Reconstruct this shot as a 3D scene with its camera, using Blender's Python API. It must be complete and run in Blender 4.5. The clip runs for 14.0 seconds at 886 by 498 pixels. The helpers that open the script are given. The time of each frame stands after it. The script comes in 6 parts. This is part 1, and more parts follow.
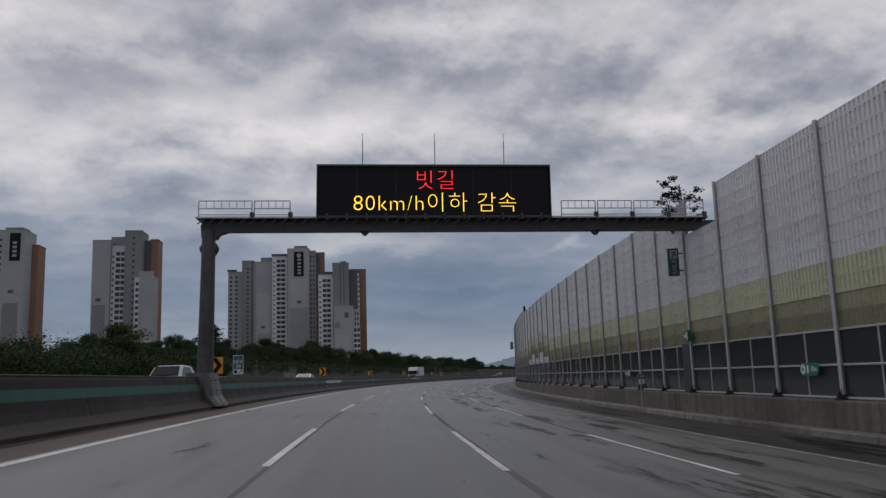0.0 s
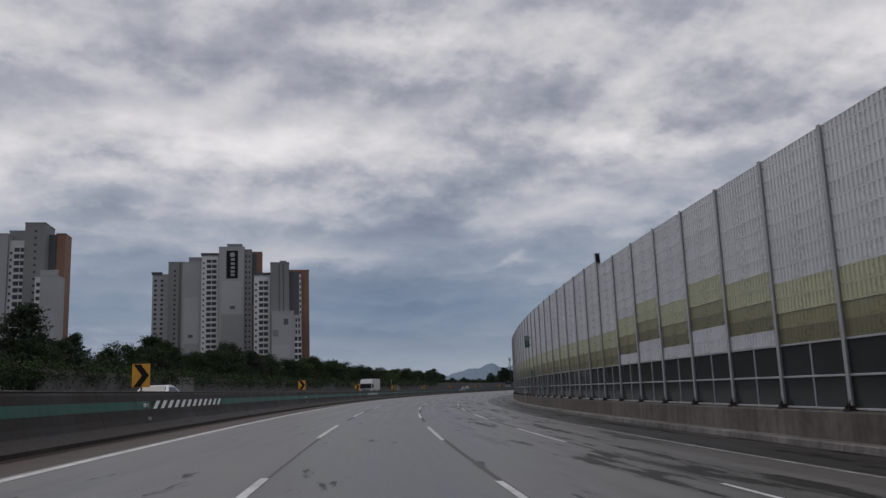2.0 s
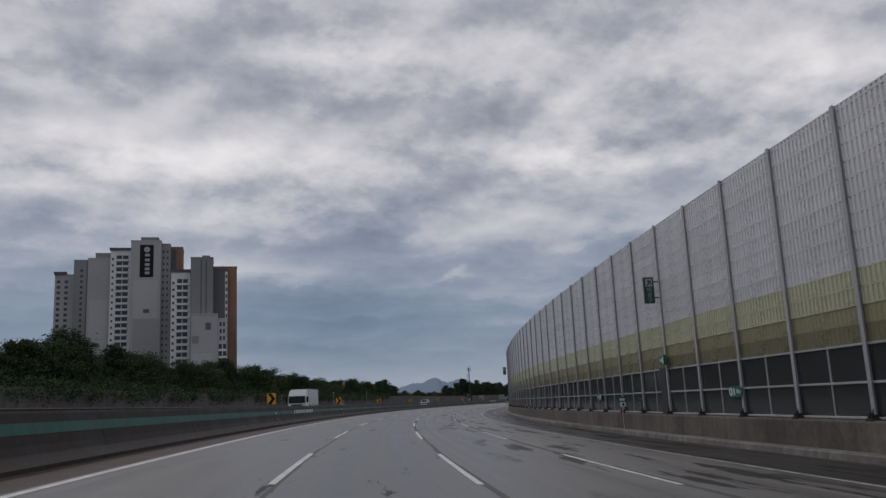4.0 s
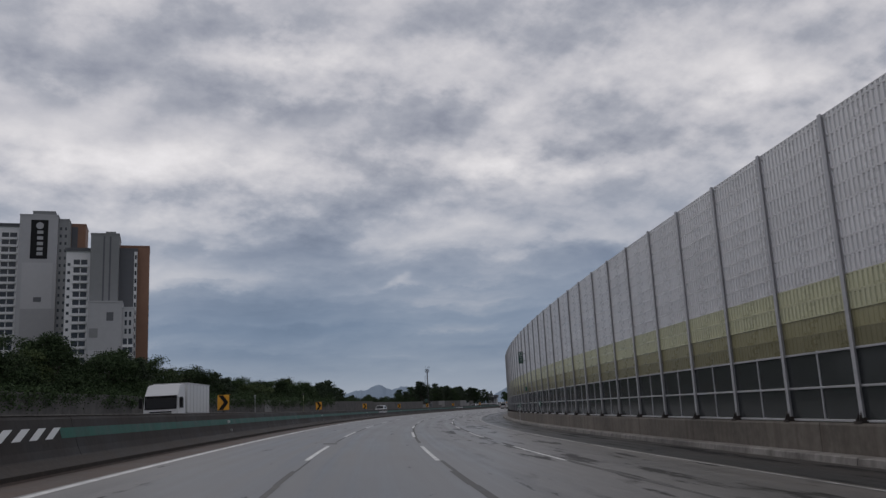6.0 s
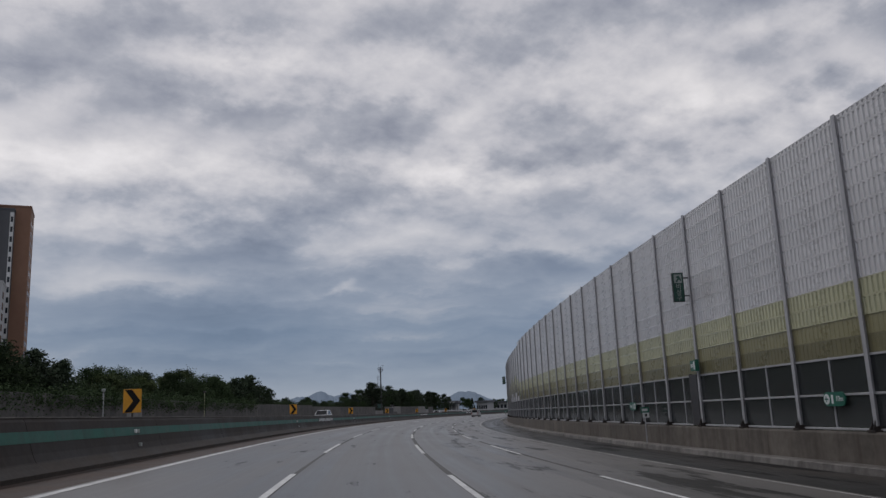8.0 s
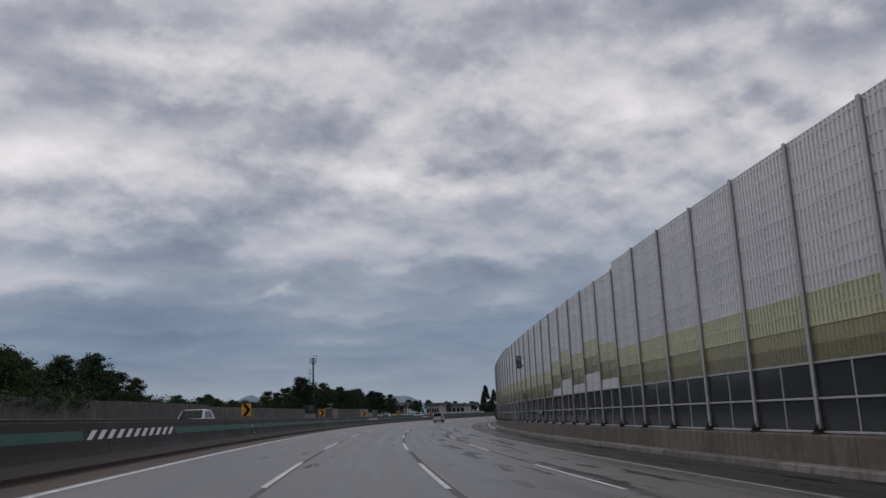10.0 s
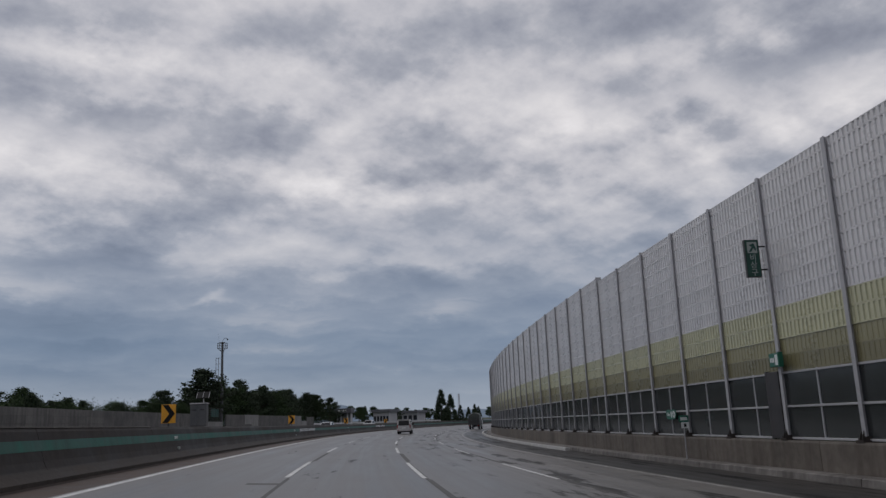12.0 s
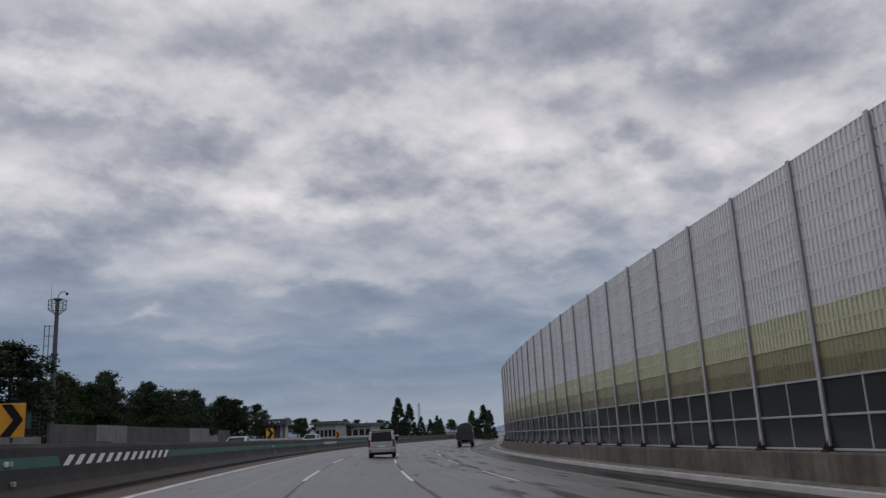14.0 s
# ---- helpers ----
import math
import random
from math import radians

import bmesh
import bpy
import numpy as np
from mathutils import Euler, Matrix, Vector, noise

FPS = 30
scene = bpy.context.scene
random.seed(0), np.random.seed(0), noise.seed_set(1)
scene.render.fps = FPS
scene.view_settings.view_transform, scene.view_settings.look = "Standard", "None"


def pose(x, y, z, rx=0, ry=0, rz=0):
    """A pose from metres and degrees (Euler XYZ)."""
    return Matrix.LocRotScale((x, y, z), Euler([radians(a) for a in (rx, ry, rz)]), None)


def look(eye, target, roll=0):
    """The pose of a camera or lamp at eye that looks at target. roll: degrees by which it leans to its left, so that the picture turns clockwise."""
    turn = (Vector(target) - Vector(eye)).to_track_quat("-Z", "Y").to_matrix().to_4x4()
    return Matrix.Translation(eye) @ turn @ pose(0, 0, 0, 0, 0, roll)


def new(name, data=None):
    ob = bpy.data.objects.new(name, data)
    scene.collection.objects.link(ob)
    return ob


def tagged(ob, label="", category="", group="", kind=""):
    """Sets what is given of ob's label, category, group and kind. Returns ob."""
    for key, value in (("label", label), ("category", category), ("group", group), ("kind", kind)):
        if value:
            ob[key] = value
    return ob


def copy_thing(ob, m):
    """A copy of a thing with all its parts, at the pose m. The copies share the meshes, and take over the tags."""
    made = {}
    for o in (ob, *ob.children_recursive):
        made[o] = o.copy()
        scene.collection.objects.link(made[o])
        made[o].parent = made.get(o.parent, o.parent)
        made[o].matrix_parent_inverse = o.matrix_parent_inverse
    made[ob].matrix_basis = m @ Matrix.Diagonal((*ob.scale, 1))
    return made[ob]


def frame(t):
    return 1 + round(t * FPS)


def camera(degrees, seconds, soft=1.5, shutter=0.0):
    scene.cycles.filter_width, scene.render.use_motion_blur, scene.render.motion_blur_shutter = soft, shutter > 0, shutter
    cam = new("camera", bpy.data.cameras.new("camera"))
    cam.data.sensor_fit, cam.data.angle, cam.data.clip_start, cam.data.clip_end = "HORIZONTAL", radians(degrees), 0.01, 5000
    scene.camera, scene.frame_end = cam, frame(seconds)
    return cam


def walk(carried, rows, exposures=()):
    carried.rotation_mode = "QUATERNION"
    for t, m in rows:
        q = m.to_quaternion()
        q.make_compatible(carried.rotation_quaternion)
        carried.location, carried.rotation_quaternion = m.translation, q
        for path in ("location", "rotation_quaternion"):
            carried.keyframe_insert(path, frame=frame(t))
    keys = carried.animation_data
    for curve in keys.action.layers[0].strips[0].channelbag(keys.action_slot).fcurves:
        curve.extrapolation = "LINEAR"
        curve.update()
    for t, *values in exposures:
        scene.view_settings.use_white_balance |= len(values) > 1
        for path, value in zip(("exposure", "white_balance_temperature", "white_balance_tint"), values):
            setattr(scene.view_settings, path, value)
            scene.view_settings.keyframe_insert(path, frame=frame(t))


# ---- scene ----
# ---- the road's line: curvature (1/km) along its length, integrated once ----
KNOTS = np.array([0, 68.4, 136.8, 205.2, 273.6, 342.0, 410.4, 432.0, 700.0])
CURVE = np.array([1.144, 1.302, 1.322, 1.296, 1.369, 1.098, 1.44, 1.75, 1.75]) * 1e-3
GRID = np.arange(-120.0, 762.0, 2.0)
_k = np.interp(GRID, KNOTS, CURVE)
_th = np.concatenate([[0], np.cumsum((_k[1:] + _k[:-1]) / 2 * 2.0)])
_zero = 60
_th = _th - _th[_zero] + radians(-8.164)
_x = np.concatenate([[0], np.cumsum(np.sin((_th[1:] + _th[:-1]) / 2) * 2.0)])
_y = np.concatenate([[0], np.cumsum(np.cos((_th[1:] + _th[:-1]) / 2) * 2.0)])
_x, _y = _x - _x[_zero], _y - _y[_zero]


def bank(s):
    """Slope of the banked carriageway: it falls towards the inside of the bend."""
    return math.tan(radians(float(np.interp(s, [0, 195, 410], [3.34, 3.06, 3.0]))))


def heading(s):
    return float(np.interp(s, GRID, _th))


def at(s, o, z=0.0):
    """World point at s metres along the road, o to the right of the middle of the second lane, z above the carriageway."""
    x, y, a = float(np.interp(s, GRID, _x)), float(np.interp(s, GRID, _y)), heading(s)
    return Vector((x + o * math.cos(a), y - o * math.sin(a), z - bank(s) * o))


def stand(s, o, z=0.0, turn=0.0, tilt=0.0):
    """Upright pose at that point: x to the right of the road, y along it."""
    p = at(s, o, z)
    return pose(p.x, p.y, p.z, 0, tilt, -math.degrees(heading(s)) + turn)


# ---- camera: seconds, metres along the road, metres aside, yaw, pitch, roll ----
ROWS = [
    (0.00, 0.00, -0.22, 2.74, 8.91, 1.84),
    (0.50, 12.10, -0.22, 1.92, 9.19, 1.95),
    (1.00, 24.23, -0.23, 0.92, 9.45, 2.04),
    (1.50, 36.41, -0.22, -0.02, 9.56, 2.10),
    (2.00, 48.63, -0.24, -1.00, 9.82, 2.15),
    (2.50, 60.92, -0.24, -2.06, 10.22, 2.35),
    (3.00, 73.31, -0.22, -3.15, 10.45, 2.50),
    (4.25, 104.72, -0.19, -5.55, 10.75, 2.75),
    (5.50, 136.66, -0.16, -7.99, 11.00, 2.95),
    (6.00, 149.58, -0.18, -9.00, 11.02, 2.86),
    (6.50, 162.59, -0.20, -9.91, 11.07, 2.78),
    (7.00, 175.69, -0.19, -10.87, 11.09, 2.78),
    (7.50, 188.89, -0.20, -11.91, 11.20, 2.60),
    (8.00, 202.18, -0.20, -12.96, 11.38, 2.40),
    (9.25, 235.79, -0.12, -15.80, 11.50, 2.33),
    (10.50, 269.86, -0.03, -18.70, 11.62, 2.29),
    (11.00, 283.46, -0.05, -19.84, 11.74, 2.30),
    (11.50, 296.99, -0.09, -20.98, 11.78, 2.35),
    (12.00, 310.47, -0.13, -21.95, 12.01, 2.35),
    (12.50, 323.95, -0.15, -23.02, 12.55, 2.60),
    (13.00, 337.48, -0.18, -24.08, 12.95, 3.05),
    (13.50, 351.06, -0.26, -25.05, 12.97, 3.10),
    (14.00, 364.70, -0.35, -26.02, 12.90, 2.75),]
cam = camera(57.03, 14.0, soft=1.4)
drive = []
for t, s, o, yaw, tip, lean in ROWS:
    p = at(s, o)
    drive.append((t, pose(p.x, p.y, 1.302, 90 + tip, lean, yaw)))
walk(cam, drive, exposures=((0.0, -0.08), (0.5, 0.08), (1.0, 0.14), (1.5, 0.0), (11.0, 0.0), (14.0, 0.06)))

# ---- overcast sky and a weak, wide sun ----
world = bpy.data.worlds.new("sky")
scene.world = world
world.use_nodes = True
wn, wl = world.node_tree.nodes, world.node_tree.links
wn.clear()


def wnode(kind, **values):
    n = wn.new(kind)
    for key, value in values.items():
        if key in n.inputs:
            n.inputs[key].default_value = value
    return n


def wmath(op, a, b=None, c=None):
    n = wn.new("ShaderNodeMath")
    n.operation = op
    for i, v in enumerate((a, b, c)):
        if v is None:
            continue
        if isinstance(v, (int, float)):
            n.inputs[i].default_value = v
        else:
            wl.new(v, n.inputs[i])
    return n.outputs[0]


def wramp(fac, stops):
    n = wn.new("ShaderNodeValToRGB")
    els = n.color_ramp.elements
    while len(els) < len(stops):
        els.new(0.5)
    for e, (pos, col) in zip(els, stops):
        e.position, e.color = pos, (*col, 1)
    wl.new(fac, n.inputs[0])
    return n.outputs[0]


def wmix(fac, a, b, blend="MIX"):
    n = wn.new("ShaderNodeMix")
    n.data_type, n.blend_type = "RGBA", blend
    for sock, v in ((n.inputs[0], fac), (n.inputs[6], a), (n.inputs[7], b)):
        if isinstance(v, (int, float)):
            sock.default_value = v
        elif isinstance(v, tuple):
            sock.default_value = (*v, 1)
        else:
            wl.new(v, sock)
    return n.outputs[2]


way = wn.new("ShaderNodeTexCoord").outputs["Generated"]
split = wn.new("ShaderNodeSeparateXYZ")
wl.new(way, split.inputs[0])
wx, wy, wz = split.outputs
up = wmath("MAXIMUM", wz, 0.0)
far = wmath("DIVIDE", 1.0, wmath("ADD", up, 0.36))
# the cloud layer as a sheet overhead: it draws together towards the horizon
sheet = wn.new("ShaderNodeCombineXYZ")
wl.new(wmath("MULTIPLY", wx, far), sheet.inputs[0])
wl.new(wmath("MULTIPLY", wy, far), sheet.inputs[1])


def clouds(scale, detail, rough, warp, shift):
    m = wn.new("ShaderNodeMapping")
    m.inputs["Location"].default_value = shift
    m.inputs["Rotation"].default_value = (0, 0, radians(-14))
    wl.new(sheet.outputs[0], m.inputs[0])
    n = wnode("ShaderNodeTexNoise", Scale=scale, Detail=detail, Roughness=rough, Distortion=warp)
    wl.new(m.outputs[0], n.inputs["Vector"])
    return n.outputs["Fac"]


broad = clouds(1.5, 3.0, 0.5, 0.1, (2.3, 0.4, 0))
billow = clouds(4.4, 9.0, 0.56, 0.0, (5.1, 1.7, 0))
# the same billows a little nearer to the light: their difference shades each one
lit = clouds(4.4, 9.0, 0.56, 0.0, (5.13, 1.755, 0))
wisp = clouds(2.6, 5.0, 0.52, 0.1, (9.4, 3.3, 1.0))
lowness = wn.new("ShaderNodeMapRange")
lowness.inputs["From Min"].default_value, lowness.inputs["From Max"].default_value = 0.27, 0.12
wl.new(up, lowness.inputs["Value"])
relief = wmath("MULTIPLY", wmath("SUBTRACT", billow, lit), 0.55)
ripple = wmath("ADD", wmath("MULTIPLY", wmath("SUBTRACT", billow, 0.5), 0.45), wmath("ADD", relief, wmath("MULTIPLY", wmath("SUBTRACT", wisp, 0.5), 0.25)))
ripple = wmath("MULTIPLY", ripple, wmath("MULTIPLY_ADD", lowness.outputs[0], -0.72, 1.0))
mass = wmath("ADD", wmath("MULTIPLY_ADD", broad, 0.30, 0.44), ripple)
mass = wmath("MULTIPLY_ADD", lowness.outputs[0], -0.05, mass)
bearing = wmath("ADD", wmath("ARCTAN2", wx, wy), wmath("MULTIPLY", wmath("SUBTRACT", wisp, 0.5), 0.22))
calm = wmath("MULTIPLY_ADD", lowness.outputs[0], -0.085, 0.13)
rising = wmath("ADD", wmath("ARCSINE", wz), wmath("MULTIPLY", wmath("SUBTRACT", billow, 0.5), calm))
aim = wn.new("ShaderNodeCombineXYZ")
wl.new(bearing, aim.inputs[0])
wl.new(rising, aim.inputs[1])
# level streaks in the haze over the horizon
streak_at = wn.new("ShaderNodeVectorMath")
streak_at.operation = "MULTIPLY"
streak_at.inputs[1].default_value = (4.5, 44.0, 1.0)
wl.new(aim.outputs[0], streak_at.inputs[0])
strata = wnode("ShaderNodeTexNoise", Scale=1.0, Detail=4.0, Roughness=0.5)
wl.new(streak_at.outputs[0], strata.inputs["Vector"])
mass = wmath("ADD", mass, wmath("MULTIPLY", wmath("SUBTRACT", strata.outputs["Fac"], 0.5), wmath("MULTIPLY", lowness.outputs[0], 0.34)))
# single cloud banks: bearing, elevation, half-width, half-height in degrees, and how much brighter or darker
BRIGHT_BANKS = ((-20, 17.6, 11, 2.6, 0.12), (-30, 16, 6, 2.5, 0.08), (-25, 22.5, 4, 2, 0.05), (-7, 17.5, 10, 3, 0.06), (14, 21, 4, 1.6, 0.05), (15, 18.5, 5, 1.6, 0.08), (11, 22.6, 3, 1.2, 0.08), (5.6, 11.5, 3, 0.9, 0.06),
                (5.9, 8.7, 1.0, 0.4, 0.13), (14, 11.4, 3.6, 1.0, 0.05), (22, 7.7, 2.2, 0.6, 0.12), (26, 11, 4.5, 1.4, 0.04), (31, 21.3, 3, 1.3, 0.08), (41, 20.3, 4, 1.4, 0.08), (49, 19, 4, 1.8, 0.09), (-1, 26.5, 3, 1.2, 0.07),
                (-8.5, 9.6, 4, 0.9, 0.09), (14, 26, 13, 3, 0.06))
DARK_BANKS = ((-29, 19.8, 5, 2.2, -0.12), (-5.5, 21.8, 6, 1.8, -0.07), (-17, 21.2, 4, 1.5, -0.10), (-2, 11.7, 6, 1.3, -0.10), (0.5, 20.8, 4.5, 1.1, -0.08), (20, 10, 2.5, 0.9, -0.08), (45, 22.3, 5, 1.6, -0.11), (-4, 7.6, 8, 1.8, -0.06),
              (1, 23.8, 4, 1.2, -0.05), (21, 14.6, 7, 1.6, -0.05), (22, 19, 3, 1.2, -0.05), (13, 15.5, 3, 1.0, -0.05), (-3, 4.6, 10, 2.6, -0.06), (-15, 25.5, 9, 2.4, -0.10))
for ba, be, wa, we, gain in BRIGHT_BANKS + DARK_BANKS:
    off = wn.new("ShaderNodeVectorMath")
    off.operation = "MULTIPLY_ADD"
    wl.new(aim.outputs[0], off.inputs[0])
    off.inputs[1].default_value = (1 / radians(wa), 1 / radians(we), 0)
    off.inputs[2].default_value = (-ba / wa, -be / we, 0)
    near = wn.new("ShaderNodeVectorMath")
    near.operation = "DOT_PRODUCT"
    wl.new(off.outputs[0], near.inputs[0])
    wl.new(off.outputs[0], near.inputs[1])
    mass = wmath("MULTIPLY_ADD", wmath("POWER", 0.3679, near.outputs["Value"]), gain * 1.25, mass)
cover = wramp(mass, [(0.30, (0.17, 0.18, 0.225)), (0.43, (0.262, 0.274, 0.325)), (0.53, (0.36, 0.368, 0.412)), (0.60, (0.475, 0.47, 0.505)), (0.77, (0.68, 0.657, 0.668)), (0.92, (0.84, 0.81, 0.815))])
low = wramp(mass, [(0.28, (0.095, 0.140, 0.220)), (0.43, (0.145, 0.195, 0.285)), (0.55, (0.20, 0.248, 0.335)), (0.74, (0.40, 0.415, 0.465))])
height = wn.new("ShaderNodeMapRange")
height.inputs["From Min"].default_value, height.inputs["From Max"].default_value = 0.10, 0.29
wl.new(up, height.inputs["Value"])
sky_colour = wmix(height.outputs[0], low, cover)
rim = wn.new("ShaderNodeMapRange")
rim.inputs["From Min"].default_value, rim.inputs["From Max"].default_value = 0.0, 0.07
wl.new(up, rim.inputs["Value"])
sky_colour = wmix(rim.outputs[0], (0.30, 0.345, 0.42), sky_colour)
clear = wn.new("ShaderNodeTexSky")
clear.sky_type, clear.sun_disc = "NISHITA", False
clear.sun_elevation, clear.sun_rotation = radians(52), radians(-35)
glow = wmix(1.0, clear.outputs[0], (0.006, 0.006, 0.006), "MULTIPLY")
sky_colour = wmix(1.0, sky_colour, glow, "ADD")
bg = wn.new("ShaderNodeBackground")
bg.inputs["Strength"].default_value = 1.0
wl.new(sky_colour, bg.inputs[0])
wl.new(bg.outputs[0], wn.new("ShaderNodeOutputWorld").inputs[0])

sun = new("sun", bpy.data.lights.new("sun", "SUN"))
sun.data.energy, sun.data.angle, sun.data.color = 0.5, radians(25), (1.0, 0.97, 0.93)
sun.matrix_world = look((0, 0, 0), (0.45, -0.65, -1.0))


# ---- materials ----
def surface(name, dark, light, scale=3.0, rough=(0.5, 0.7), metal=0.0, bump=0.0, coord="Object", stretch=(1, 1, 1), fine=12.0, spread=0.06, streak=None, spec=0.5):
    """Two-scale varied surface. streak: (colour, amount) of vertical runs of dirt. spread: brightness change from piece to piece."""
    m = bpy.data.materials.new(name)
    m.use_nodes = True
    n, l = m.node_tree.nodes, m.node_tree.links
    b = n["Principled BSDF"]
    tc = n.new("ShaderNodeTexCoord")
    mp = n.new("ShaderNodeMapping")
    mp.inputs["Scale"].default_value = stretch
    l.new(tc.outputs[coord], mp.inputs[0])
    big = n.new("ShaderNodeTexNoise")
    big.inputs["Scale"].default_value, big.inputs["Detail"].default_value, big.inputs["Roughness"].default_value = scale, 6, 0.6
    small = n.new("ShaderNodeTexNoise")
    small.inputs["Scale"].default_value, small.inputs["Detail"].default_value = scale * fine, 4
    for t in (big, small):
        l.new(mp.outputs[0], t.inputs["Vector"])
    add = n.new("ShaderNodeMath")
    add.operation = "MULTIPLY_ADD"
    l.new(small.outputs[0], add.inputs[0])
    add.inputs[1].default_value = 0.35
    l.new(big.outputs[0], add.inputs[2])
    r = n.new("ShaderNodeValToRGB")
    r.color_ramp.elements[0].position, r.color_ramp.elements[0].color = 0.48, (*dark, 1)
    r.color_ramp.elements[1].position, r.color_ramp.elements[1].color = 0.86, (*light, 1)
    l.new(add.outputs[0], r.inputs[0])
    col = r.outputs[0]
    if streak:
        sm = n.new("ShaderNodeMapping")
        sm.inputs["Scale"].default_value = (2.3, 2.3, 0.22) if coord != "UV" else (0.35, 3.0, 1)
        l.new(tc.outputs[coord], sm.inputs[0])
        sn = n.new("ShaderNodeTexNoise")
        sn.inputs["Scale"].default_value, sn.inputs["Detail"].default_value = 1.0, 5
        l.new(sm.outputs[0], sn.inputs["Vector"])
        sr = n.new("ShaderNodeMapRange")
        sr.inputs["From Min"].default_value, sr.inputs["From Max"].default_value, sr.inputs["To Max"].default_value = 0.45, 0.7, streak[1]
        l.new(sn.outputs[0], sr.inputs["Value"])
        mx = n.new("ShaderNodeMix")
        mx.data_type = "RGBA"
        l.new(sr.outputs[0], mx.inputs[0])
        l.new(col, mx.inputs[6])
        mx.inputs[7].default_value = (*streak[0], 1)
        col = mx.outputs[2]
    if spread:
        oi = n.new("ShaderNodeObjectInfo")
        pr = n.new("ShaderNodeMapRange")
        pr.inputs["To Min"].default_value, pr.inputs["To Max"].default_value = 1 - spread, 1 + spread
        l.new(oi.outputs["Random"], pr.inputs["Value"])
        hs = n.new("ShaderNodeHueSaturation")
        l.new(pr.outputs[0], hs.inputs["Value"])
        l.new(col, hs.inputs["Color"])
        col = hs.outputs[0]
    l.new(col, b.inputs["Base Color"])
    rr = n.new("ShaderNodeMapRange")
    rr.inputs["From Min"].default_value, rr.inputs["From Max"].default_value = 0.3, 0.7
    rr.inputs["To Min"].default_value, rr.inputs["To Max"].default_value = rough
    l.new(big.outputs[0], rr.inputs["Value"])
    l.new(rr.outputs[0], b.inputs["Roughness"])
    b.inputs["Metallic"].default_value, b.inputs["Specular IOR Level"].default_value = metal, spec
    if bump:
        bp = n.new("ShaderNodeBump")
        bp.inputs["Strength"].default_value, bp.inputs["Distance"].default_value = bump, 0.02
        l.new(small.outputs[0], bp.inputs["Height"])
        l.new(bp.outputs[0], b.inputs["Normal"])
    return m


def plain(name, colour, rough=0.5, metal=0.0, glow=0.0):
    m = bpy.data.materials.new(name)
    m.use_nodes = True
    b = m.node_tree.nodes["Principled BSDF"]
    b.inputs["Base Color"].default_value, b.inputs["Roughness"].default_value, b.inputs["Metallic"].default_value = (*colour, 1), rough, metal
    if glow:
        b.inputs["Emission Color"].default_value, b.inputs["Emission Strength"].default_value = (*colour, 1), glow
    return m


